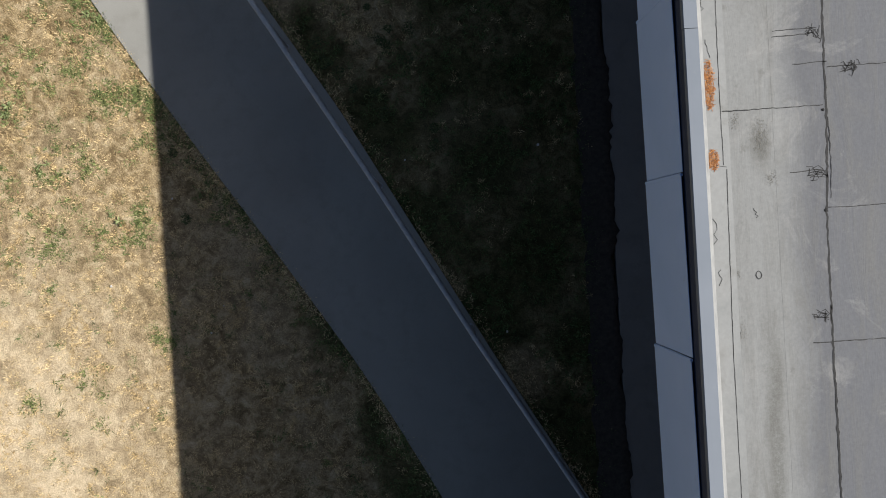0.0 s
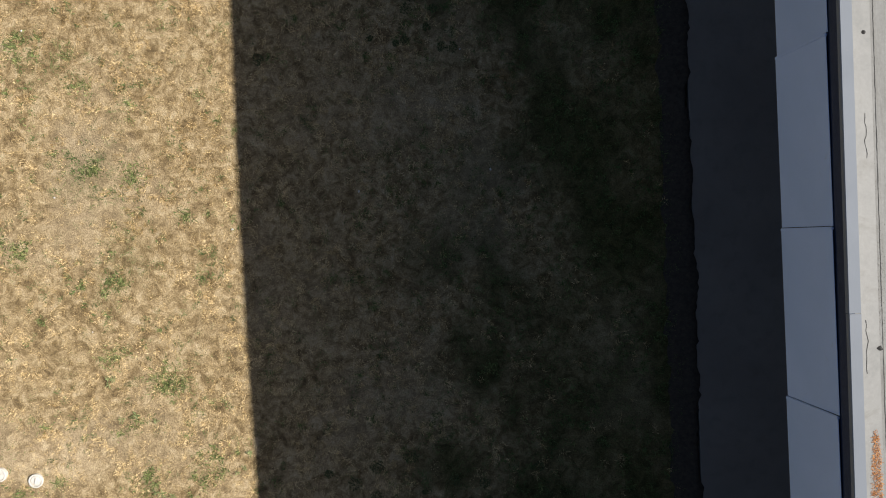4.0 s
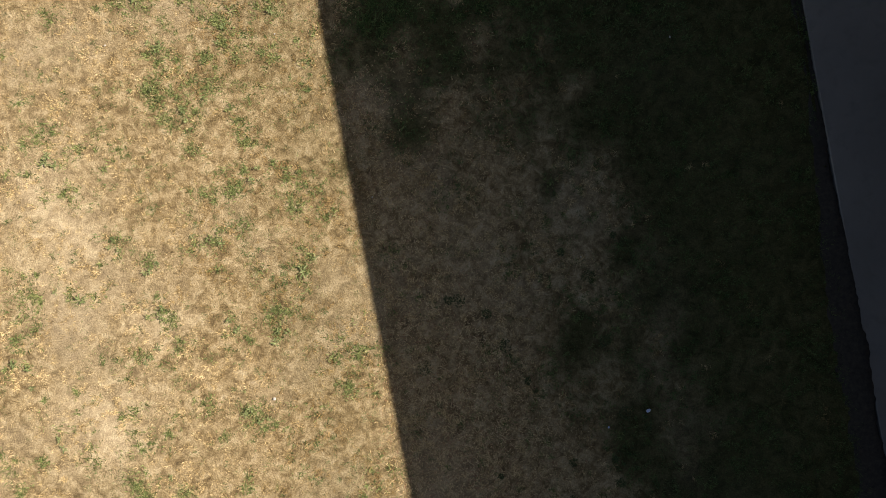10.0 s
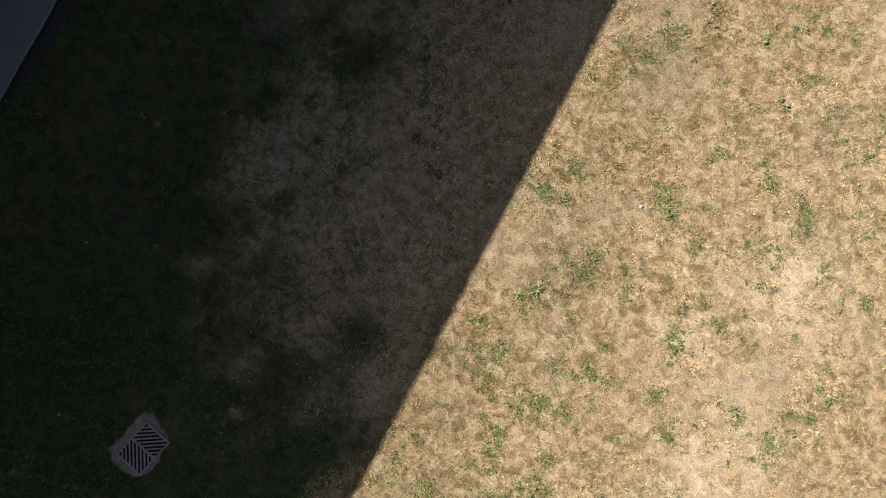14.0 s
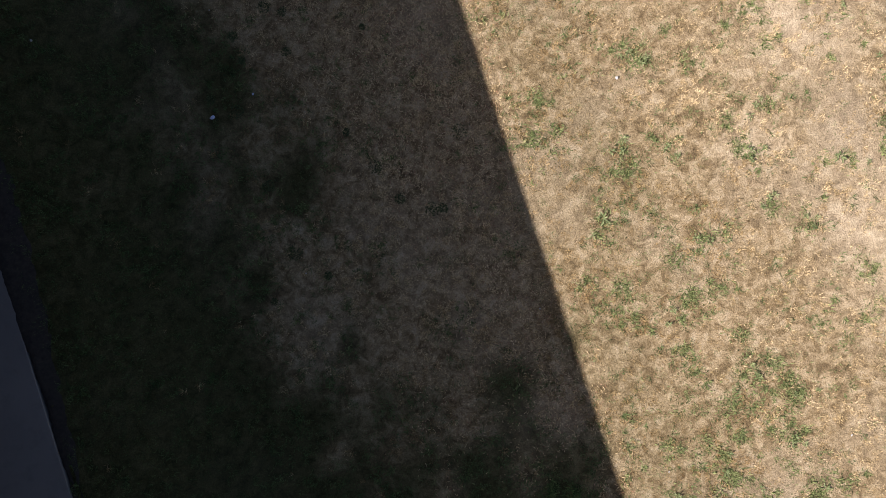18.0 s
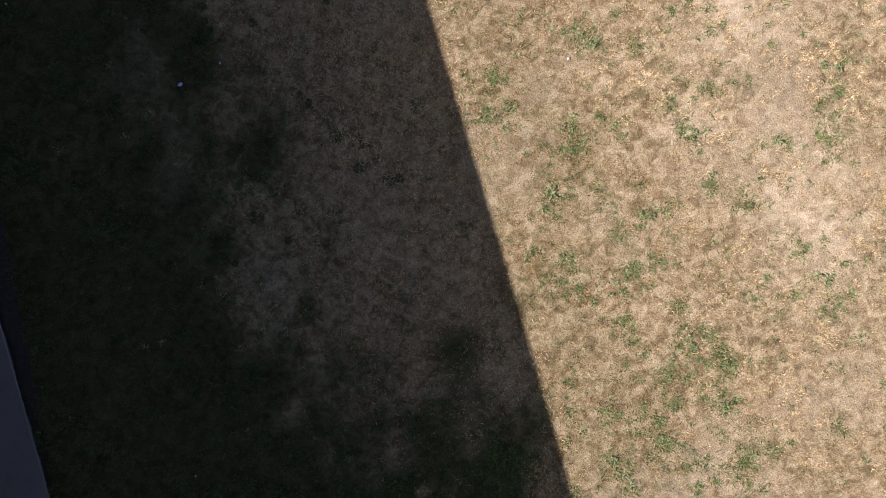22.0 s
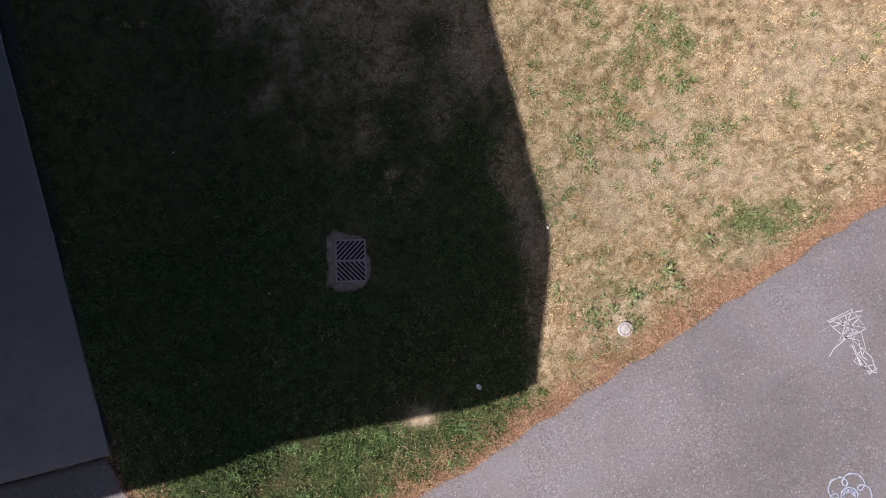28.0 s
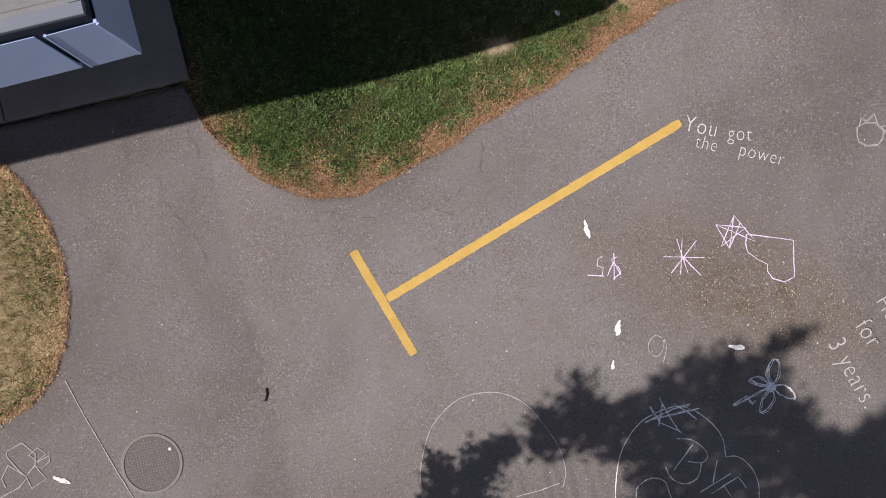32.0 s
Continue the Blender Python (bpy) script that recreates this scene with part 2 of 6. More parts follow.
def m_mottled(name, a, b, c):
    n = Nodes(name, 0.8, spec=0.2)
    return n.done(n.ramp(n.island(), (0.0, a), (0.5, b), (1.0, c)))


SOIL = m_soil()
STRAW = m_blade("dry_straw_grass", (0.31, 0.21, 0.092), (0.66, 0.49, 0.245), (0.83, 0.65, 0.378), (0.77, 0.60, 0.345))
THATCH = m_blade("brown_thatch_grass", (0.19, 0.12, 0.048), (0.37, 0.25, 0.108), (0.54, 0.39, 0.19), (0.33, 0.245, 0.10))
GREEN = m_blade("green_grass", (0.040, 0.076, 0.022), (0.096, 0.154, 0.045), (0.165, 0.232, 0.078), (0.150, 0.195, 0.066))
WEED = m_mottled("weed_leaves", (0.07, 0.086, 0.03), (0.122, 0.148, 0.05), (0.25, 0.275, 0.105))
ROSETTE = m_mottled("bright_broad_blades", (0.045, 0.09, 0.028), (0.095, 0.16, 0.05), (0.23, 0.31, 0.115))
TALL = m_mottled("tall_grass_blades", (0.016, 0.034, 0.009), (0.062, 0.108, 0.026), (0.20, 0.255, 0.085))
FRINGE = m_mottled("rust_red_dead_grass", (0.19, 0.088, 0.046), (0.34, 0.178, 0.102), (0.51, 0.34, 0.22))
ASPHALT = m_asphalt()
CONCRETE = m_concrete("pavement_concrete", (0.195, 0.176, 0.158), (0.262, 0.236, 0.21), (0.15, 0.134, 0.118))
# the pavement concrete again, lightened for the stronger light at the open north end
LIT_CONCRETE = m_concrete("brighter_lit_pavement_concrete", (0.208, 0.190, 0.174), (0.278, 0.252, 0.228), (0.162, 0.146, 0.131))
RAMP = m_concrete("ramp_concrete", (0.208, 0.204, 0.183), (0.256, 0.251, 0.226), (0.184, 0.176, 0.152))
MEMBRANE, CREAM = m_membrane(), m_cream()
WHITE_LAP = m_plain("white_flashing_coat", (0.19, 0.192, 0.188), (0.28, 0.28, 0.27), 0.6, 12)
FASCIA = m_paint("pale_blue_grey_fascia_paint", (0.33, 0.455, 0.69), (0.375, 0.50, 0.745))
COPING = m_paint("pale_grey_metal_coping", (0.150, 0.168, 0.190), (0.182, 0.200, 0.224), 0.85, spec=0.12)
DARK = m_plain("shade_and_dark_metal", (0.016, 0.026, 0.052), (0.025, 0.037, 0.072), 0.7)
SEALANT = m_plain("black_seam_sealant", (0.008, 0.008, 0.008), (0.022, 0.021, 0.02), 0.7, 40)
GRIT_SEAM = m_plain("dusty_crack", (0.032, 0.029, 0.027), (0.078, 0.072, 0.068), 0.95, 60)
GRIME = m_plain("roof_grime", (0.115, 0.108, 0.088), (0.18, 0.17, 0.148), 0.95, 45)
GALV = m_steel("galvanised_steel", (0.24, 0.262, 0.285), (0.34, 0.36, 0.38), 0.5, 0.2)
IRON = m_iron()
# near-black colour for the unlit depth of openings that are modelled solid
PIT = m_plain("unlit_pit_black", (0.008, 0.008, 0.008), (0.015, 0.014, 0.013), 0.95)
MORTAR = m_plain("worn_mortar_apron", (0.245, 0.187, 0.168), (0.365, 0.292, 0.265), 0.95, 14)
SILT = m_plain("silted_soil", (0.15, 0.112, 0.078), (0.32, 0.245, 0.182), 0.95, 9)
YELLOW = m_yellow()
CHALK_W = m_chalk("white_chalk", (0.58, 0.57, 0.56))
CHALK_S = m_chalk("thick_white_chalk", (0.90, 0.90, 0.89))
CHALK_T = m_chalk("worn_white_chalk", (0.43, 0.42, 0.41))
CHALK_P = m_chalk("pink_chalk", (0.74, 0.60, 0.78))
CHALK_B = m_chalk("blue_chalk", (0.82, 0.87, 0.92))
CHALK_N = m_chalk("fresh_white_chalk", (0.82, 0.82, 0.81))
CHALK_L = m_chalk("pale_blue_chalk", (0.34, 0.38, 0.44))
CHALK_F = m_chalk("faint_chalk", (0.40, 0.385, 0.38))
OLD_NEEDLES = m_mottled("old_brown_needles", (0.028, 0.023, 0.014), (0.052, 0.040, 0.023), (0.10, 0.072, 0.040))
NEEDLES = m_mottled("orange_pine_needles", (0.16, 0.058, 0.02), (0.31, 0.125, 0.04), (0.46, 0.235, 0.09))
PLASTIC = m_plain("white_plastic", (0.46, 0.44, 0.39), (0.60, 0.58, 0.53), 0.5, 14)
OLD_CAP = m_plain("weathered_white_plastic", (0.30, 0.275, 0.235), (0.46, 0.43, 0.38), 0.6, 22)
# wall and soffit are unseen; dark brown to cut bounced light under the eave
WALL = m_plain("unseen_dark_brown", (0.10, 0.065, 0.05), (0.15, 0.10, 0.08), 0.85, 6)
SOFFIT = m_plain("unseen_dark_soffit", (0.08, 0.065, 0.05), (0.12, 0.10, 0.08), 0.8, 6)
BARK = m_plain("grey_brown_bark", (0.07, 0.055, 0.04), (0.15, 0.12, 0.09), 0.95, 30)
DARKWEED = m_mottled("dark_weed_leaves", (0.036, 0.048, 0.02), (0.062, 0.078, 0.03), (0.115, 0.13, 0.05))
LEAF = m_mottled("conifer_foliage", (0.025, 0.05, 0.018), (0.04, 0.075, 0.025), (0.07, 0.105, 0.04))
FOIL = m_plain("blue_white_wrapper", (0.35, 0.45, 0.75), (0.75, 0.78, 0.85), 0.35, 60)
PAPER = m_plain("white_litter", (0.66, 0.66, 0.66), (0.82, 0.82, 0.82), 0.8, 60)
PEBBLE = m_plain("pale_pebble", (0.45, 0.42, 0.38), (0.62, 0.6, 0.56), 0.85, 40)
RIM = m_plain("worn_grey_iron_rim", (0.155, 0.14, 0.13), (0.225, 0.205, 0.19), 0.85, 40)
LID = m_plain("dark_manhole_iron", (0.085, 0.076, 0.07), (0.14, 0.126, 0.116), 0.8, 50)
TWIG = m_plain("dark_twig", (0.025, 0.02, 0.015), (0.05, 0.04, 0.03), 0.9, 60)


# ---- building helpers ----
def mesh_of(name, bm, material):
    me = bpy.data.meshes.new(name)
    bm.to_mesh(me)
    bm.free()
    me.materials.append(material)
    return me


def part(name, bm, material, parent=None, label=""):
    ob = new(name, mesh_of(name, bm, material))
    if parent is not None:
        ob.parent = parent
    return tagged(ob, label)


def piece(name, me, parent, m):
    ob = new(name, me)
    ob.parent = parent
    ob.matrix_basis = m
    return ob


def raw(name, verts, faces, material, parent=None, smooth=False):
    me = bpy.data.meshes.new(name)
    me.from_pydata([tuple(v) for v in verts], [], [tuple(f) for f in faces])
    me.materials.append(material)
    if smooth:
        me.polygons.foreach_set("use_smooth", [True] * len(me.polygons))
    me.update()
    ob = new(name, me)
    if parent is not None:
        ob.parent = parent
    return ob


def empty(name, m=None):
    ob = new(name)
    if m is not None:
        ob.matrix_basis = m
    return ob


def box(bm, x0, x1, y0, y1, z0, z1, bevel=0.0):
    r = bmesh.ops.create_cube(bm, size=1.0)
    bmesh.ops.scale(bm, vec=(x1 - x0, y1 - y0, z1 - z0), verts=r["verts"])
    bmesh.ops.translate(bm, vec=((x0 + x1) / 2, (y0 + y1) / 2, (z0 + z1) / 2), verts=r["verts"])
    if bevel:
        es = {e for v in r["verts"] for e in v.link_edges}
        bmesh.ops.bevel(bm, geom=list(es), offset=bevel, segments=2, affect="EDGES", profile=0.6)
    return bm


def tube(bm, a, b, r, seg=12, r2=None, caps=True):
    a, b = Vector(a), Vector(b)
    m = Matrix.Translation((a + b) / 2) @ (b - a).to_track_quat("Z", "Y").to_matrix().to_4x4()
    bmesh.ops.create_cone(bm, cap_ends=caps, segments=seg, radius1=r, radius2=r if r2 is None else r2,
                          depth=(b - a).length, matrix=m)
    return bm


def lathe(bm, profile, seg=28, at=(0, 0, 0)):
    rings = []
    for r, z in profile:
        rings.append([bm.verts.new((at[0] + r * math.cos(2 * math.pi * k / seg), at[1] + r * math.sin(2 * math.pi * k / seg), at[2] + z))
                      for k in range(seg)])
    for a, b in zip(rings, rings[1:]):
        for k in range(seg):
            bm.faces.new((a[k], a[(k + 1) % seg], b[(k + 1) % seg], b[k]))
    bm.faces.new(rings[-1])
    return bm


# ---- the lie of the land ----
def smooth(a, b, v):
    v = np.clip((v - a) / (b - a), 0, 1)
    return v * v * (3 - 2 * v)


EDGE_X = [-40, -7.8, -7.0, -6.1, -5.2, -4.3, -3.4, -2.5, -1.9, -1.45, -0.92, -0.58, -0.36, -0.15, 0.0, 0.08, 0.1]
EDGE_Y = [18, 26.09, 26.355, 26.655, 26.95, 27.25, 27.6, 27.85, 28.06, 28.16, 28.1, 27.9, 27.65, 27.34, 27.07, 26.7, 26.66]
SWALE_Y = [-12, -3, 0, 1.5, 6.2, 11, 16.5, 19, 22, 23.5, 24.7, 27.2]
SWALE_Z = [0.25, 0.25, 0.22, 0.19, 0.0, -0.24, -0.25, -0.30, -0.38, -0.415, -0.43, -0.43]


def edge_y(x):
    """Where the lawn ends and the asphalt begins."""
    x = np.asarray(x, float)
    soft = sum(np.interp(x + d, EDGE_X, EDGE_Y) for d in (-0.24, -0.16, -0.08, 0.0, 0.08, 0.16, 0.24)) / 7
    w = smooth(-0.9, -0.4, x)
    return soft * (1 - w) + np.interp(x, EDGE_X, EDGE_Y) * w


def path_z(x):
    return np.where(x < 0, -0.24 - 0.095 * np.clip(x, -5.7, 0), -0.24 + 0.03 * np.clip(x, 0, 8))


def terrain(x, y):
    x, y = np.asarray(x, float), np.asarray(y, float)
    p = sum(np.interp(y + d, SWALE_Y, SWALE_Z) for d in (-1.2, -0.8, -0.4, 0.0, 0.4, 0.8, 1.2)) / 7
    z = np.maximum(p + 0.1 * (-4.7 - np.maximum(x, -9)), p - 0.2)
    z = z + (-0.12 - z) * smooth(-1.7, -0.05, x)
    z = z + (path_z(x) + 0.018 - z) * smooth(-1.7, -0.3, x) * smooth(26.6, 27.2, y)
    return z + (path_z(x) + 0.018 - z) * smooth(-1.6, 0, y - edge_y(np.minimum(x, -1.5)))


RAMP_R = np.array([(-7.9, 9.6), (-6.45, 7.25), (-5.71, 6.22), (-4.93, 5.02), (-4.31, 4.06), (-3.36, 2.6), (-2.54, 1.3), (-1.2, -1.12), (-0.4, -2.5), (0.0, -3.2)])
RAMP_L = np.array([(-8.9, 9.0), (-7.4, 6.5), (-6.5, 5.12), (-6.2, 4.68), (-5.8, 4.07), (-5.53, 3.65), (-4.86, 2.58), (-4.43, 1.88), (-4.04, 1.25), (-3.59, 0.56), (-3.25, 0.05), (-2.88, -0.53), (-2.52, -1.1), (-2.17, -1.7), (-1.82, -2.35), (-1.0, -3.9), (0.0, -5.6)])


def on_ramp(x, y, grow=0.0):
    xr = np.interp(-y, -RAMP_R[:, 1], RAMP_R[:, 0])
    xl = np.interp(-y, -RAMP_L[:, 1], RAMP_L[:, 0])
    return (x > xl - grow) & (x < xr + grow) & (y < 9.5)


def wobble(x, y, s, amp):
    return amp * (np.sin(x * 3.1 * s + 1.3) * np.cos(y * 2.7 * s) + 0.6 * np.sin(x * 7.3 * s + y * 5.9 * s) + 0.4 * np.cos(y * 13.1 * s - x * 4.7 * s))


def on_lawn(x, y):
    e = wobble(x, y, 1.0, 0.025)
    return (x < -0.15 + 0.12 * smooth(21.5, 23.5, y) + 2.2 * e) & (y < edge_y(x) + e) & ~on_ramp(x, y, -0.015 + 0.6 * e)


LAWN2 = [(2.9, 26.68), (2.35, 26.8), (2.02, 27.03), (1.86, 27.3), (1.72, 27.73), (1.67, 28.15), (1.71, 28.49), (1.83, 28.87), (2.01, 29.17), (2.27, 29.39), (2.7, 29.52), (4.5, 29.7), (9.0, 29.9)]


# ---- ground: one sheet to the horizon ----
def axis(fine0, fine1, step, far):
    out, d, v = list(np.arange(fine0, fine1 + 1e-6, step)), step, fine1
    lo, hi = [], []
    a, b = fine0, fine1
    while b < far:
        d *= 1.35
        b += d
        a -= d
        hi.append(b)
        lo.append(a)
    return np.array(lo[::-1] + out + hi)


def grid_sheet(name, xs, ys, zf, material):
    X, Y = np.meshgrid(xs, ys, indexing="ij")
    Z = zf(X, Y)
    nx, ny = len(xs), len(ys)
    co = np.stack([X, Y, Z], -1).reshape(-1, 3)
    i, j = np.meshgrid(np.arange(nx - 1), np.arange(ny - 1), indexing="ij")
    a = (i * ny + j).ravel()
    q = np.stack([a, a + ny, a + ny + 1, a + 1], 1)
    ob = raw(name, co.tolist(), q.tolist(), material, smooth=True)
    return ob


def lawn_z(x, y):
    z = terrain(x, y) + wobble(x, y, 1.6, 0.006)
    low = (y > edge_y(x) + 0.06) | (x > 0.02 - 0.14 * smooth(26.5, 26.75, y)) | on_ramp(x, y, -0.2)
    return np.where(low, z - 0.09, z)


BARE = [(-3.08, 27.08, 0.32, 0.15), (-5.6, -1.6, 1.2, 1.6), (-6.6, 0.2, 0.7, 0.9), (-5.2, -2.2, 0.8, 1.2), (-6.0, -0.6, 0.6, 0.7), (-2.75, 25.33, 0.42, 0.46), (-5.35, 26.5, 0.3, 0.12), (-5.6, -1.9, 0.9, 0.8), (-7.5, 16.7, 0.5, 0.5), (-7.9, 17.4, 0.4, 0.9), (-6.6, 9.15, 0.45, 0.3), (-7.5, 20.9, 0.5, 0.5), (-7.7, 22.9, 0.5, 0.9), (-2.8, 27.05, 0.2, 0.12), (-7.4, 18.2, 0.45, 0.35),
        (-3.4, 24.6, 0.12, 0.1), (-6.9, 21.8, 0.3, 0.25)]


def bareness(x, y):
    v = np.zeros_like(np.asarray(x, float))
    for k, (cx, cy, rx, ry) in enumerate(BARE):
        v = np.maximum(v, (1.0 if k < 5 else 0.6) * np.exp(-((x - cx) / rx) ** 2 - ((y - cy) / ry) ** 2))
    return np.clip(v * (0.8 + 12 * wobble(x, y, 2.3, 0.025)), 0, 1)


def field(x, y, s, seed):
    """Soft random patches between 0 and 1."""
    r = np.random.RandomState(seed)
    v = np.zeros_like(x)
    for k in range(9):
        a, f = r.uniform(0, 2 * np.pi), s * r.uniform(0.6, 2.6)
        v += np.sin((x * np.cos(a) + y * np.sin(a)) * f + r.uniform(0, 6.28)) * r.uniform(0.5, 1)
    return 0.5 + v / 7.0


def worn_strip(x, y):
    """The drier middle of the lawn, between the sunny slope and the green side by the wall."""
    return smooth(-5.0, -4.5, x) * (1 - smooth(-3.5, -2.6, x + 0.8 * (field(x, y, 1.4, 19) - 0.5))) * (1 - smooth(22.2, 23.6, y + 0.8 * (field(x, y, 1.8, 29) - 0.5)))


def olive_strip(x, y):
    """Turf that dries last, along the foot of the sunny slope."""
    d = x + 0.9 * (field(x, y, 1.6, 63) - 0.5)
    return smooth(-6.3, -5.3, d) * (1 - smooth(-4.8, -4.5, x)) * smooth(13, 17, y) * np.clip(0.35 + 1.1 * field(x, y, 2.3, 64), 0, 1)


def green_share(x, y):
    """How much of the turf is green rather than dried out, raised by the wall to darken it as shade."""
    g = 0.09 + 0.45 * np.clip(field(x, y, 2.6, 8) - 0.50, 0, 1) * 2 + 0.3 * np.clip(field(x, y, 6.5, 9) - 0.55, 0, 1) * 2
    g = g + 0.85 * smooth(-4.3, -0.5, x + 1.9 * (field(x, y, 1.2, 6) - 0.5) + 0.8 * (field(x, y, 4.2, 26) - 0.5)) * smooth(12, 18, y)
    g = g + 0.95 * smooth(22.4, 25.2, y + 1.6 * (field(x, y, 1.5, 2) - 0.5) + 0.9 * (field(x, y, 4.5, 27) - 0.5)) * smooth(-4.75, -4.1, x - 0.25 * smooth(25.5, 26.5, y) + 0.5 * (field(x, y, 1.7, 7) - 0.5))
    # southern turf made greener towards the wall, which paints in the eave's deeper shade
    g = g + 0.66 * smooth(-4.2, -0.7, x + 2.2 * (field(x, y, 1.6, 16) - 0.5) + 1.0 * (field(x, y, 4.4, 36) - 0.5)) * (1 - smooth(12, 18, y))
    g = g + 0.4 * on_ramp(x, y, 0.5) * np.clip(field(x, y, 3.0, 12) * 1.5 - 0.15, 0, 1)
    g = g + 0.9 * np.exp(-((x + 6.6) / 0.45) ** 2 - ((y - 26.05) / 0.22) ** 2)
    g = g + 0.10 * olive_strip(x, y)
    g = g * (1 - 0.5 * worn_strip(x, y))
    return np.clip(g * (1 - 0.85 * bareness(x, y)), 0, 1)


ground = grid_sheet("ground", axis(-9.5, 0.5, 0.09, 900), axis(-5, 30, 0.1, 900), lawn_z, SOIL)
att = ground.data.attributes.new("bare", "FLOAT", "POINT")
co = np.empty(len(ground.data.vertices) * 3)
ground.data.vertices.foreach_get("co", co)
here = (co[0::3] > -10) & (co[0::3] < 0.3) & (co[1::3] > -6) & (co[1::3] < 29)
att.data.foreach_set("value", (bareness(co[0::3], co[1::3]) * here).astype(np.float32))
# the 0.75 term colours the soil dark beside the slabs, as eave shade
att = ground.data.attributes.new("green", "FLOAT", "POINT")
att.data.foreach_set("value", (np.maximum(0.9 * smooth(0.3, 1.0, green_share(co[0::3], co[1::3])), np.maximum(0.75 * smooth(-0.75, -0.2, co[0::3]), 0.22 * olive_strip(co[0::3], co[1::3]))) * np.maximum(0.3 + 0.7 * smooth(-5.0, -4.2, co[0::3]), olive_strip(co[0::3], co[1::3])) * here).astype(np.float32))
tagged(ground, "dry tan turf soil sloping to a shallow swale", "ground", kind="structure")

# ---- asphalt ----
xs = axis(-9.0, 3.0, 0.05, 120)
ys = [0, 0.02, 0.08, 0.2, 0.45, 0.9, 1.6, 2.6, 4.5, 8, 14, 26]
X = np.repeat(xs[:, None], len(ys), 1)
edge = edge_y(xs) + np.where(xs < 0.05, wobble(xs, xs * 0.7, 1.1, 0.02) + wobble(xs, xs * 0.3, 5.0, 0.005), 0)
Y = edge[:, None] + np.array(ys)[None]
Z = path_z(X) + 0.02 - 0.05 * (np.arange(len(ys)) == 0)[None]
ny = len(ys)
i, j = np.meshgrid(np.arange(len(xs) - 1), np.arange(ny - 1), indexing="ij")
a = (i * ny + j).ravel()
asphalt = raw("asphalt_path", np.stack([X, Y, Z], -1).reshape(-1, 3).tolist(), np.stack([a, a + ny, a + ny + 1, a + 1], 1).tolist(), ASPHALT, smooth=True)
tagged(asphalt, "worn grey-brown asphalt path with cracks and chalk drawings", "path", kind="structure")
TOP = 0.024


def court(u, v, up=0.0):
    """A place on the asphalt: centimetres along and across from the yellow lines' junction."""
    x = -1.39 - 0.0097 * u + 0.00243 * v
    y = 29.28 + 0.00243 * u + 0.0097 * v
    return Vector((x, y, float(path_z(np.array(x))) + TOP + up))


def ribbon(bm, pts, w, jitter=0.0, rnd=None, up=0.0, step=0.06):
    """A flat strip along points on a surface."""
    pts = [Vector(p) for p in pts]
    fine = []
    for p, q in zip(pts, pts[1:]):
        n = max(1, int((q - p).length / step))
        fine += [p.lerp(q, k / n) for k in range(n)]
    fine.append(pts[-1])
    rows = []
    for k, p in enumerate(fine):
        d = fine[min(k + 1, len(fine) - 1)] - fine[max(k - 1, 0)]
        s = Vector((-d.y, d.x, 0)).normalized()
        o = rnd.uniform(-jitter, jitter) if rnd else 0
        ww = w * (rnd.uniform(0.6, 1.35) if rnd else 1)
        rows.append([bm.verts.new(p + s * (o + ww / 2) + Vector((0, 0, up))), bm.verts.new(p + s * (o - ww / 2) + Vector((0, 0, up)))])
    for r0, r1 in zip(rows, rows[1:]):
        f = bm.faces.new((r0[0], r0[1], r1[1], r1[0]))
    for f in bm.faces:
        if f.normal.z < 0:
            f.normal_flip()
    return bm


# ---- second patch of lawn beyond the slab ----
def inside2(x, y):
    xe = np.interp(y, [p[1] for p in LAWN2[:11]], [p[0] for p in LAWN2[:11]])
    return (y > 26.75) & (y < 29.45) & (x > xe + 0.02)


cx, cy = 7.0, 28.15
ring = LAWN2 + [(10.6, 29.7), (11.6, 29.0), (11.9, 28.2), (11.5, 27.3), (10.6, 26.8), (9, 26.72)]
fineR = []
for (x0, y0), (x1, y1) in zip(ring, ring[1:] + ring[:1]):
    n = max(1, int(math.hypot(x1 - x0, y1 - y0) / 0.1))
    fineR += [(x0 + (x1 - x0) * k / n, y0 + (y1 - y0) * k / n) for k in range(n)]
vs, fs = [], []
for s, up in ((1.0, -0.02), (0.995, 0.004), (0.9, 0.03), (0.5, 0.06), (0.0, 0.06)):
    for x, y in fineR:
        w = 0.02 * math.sin(x * 23 + y * 31) * s
        px, py = cx + (x - cx) * s + w, cy + (y - cy) * s + w
        vs.append((px, py, float(path_z(np.array(px))) + 0.02 + up))
m = len(fineR)
for r in range(4):
    for k in range(m):
        fs.append((r * m + k, r * m + (k + 1) % m, (r + 1) * m + (k + 1) % m, (r + 1) * m + k))
lawn2 = raw("lawn_island", vs, fs, SOIL, smooth=True)
tagged(lawn2, "small rounded patch of dry lawn in the asphalt", "lawn", kind="structure")

# ---- concrete pavement round the building ----
pavement = tagged(empty("pavement"), "grey concrete slabs under the wide eave", "pavement", kind="structure")
SLAB = {}


def slab(x0, x1, y0, y1, top, material):
    key = (round(x1 - x0, 3), round(y1 - y0, 3))
    if key not in SLAB:
        bm = bmesh.new()
        box(bm, -key[0] / 2 + 0.006, key[0] / 2 - 0.006, -key[1] / 2 + 0.006, key[1] / 2 - 0.006, -0.2, 0, 0.008)
        SLAB[key] = mesh_of("slab", bm, material)
    piece("slab", SLAB[key], pavement, pose((x0 + x1) / 2, (y0 + y1) / 2, top, 0, 0, 0))


yb = [26.65, 16.43, -3.9, -14.2]
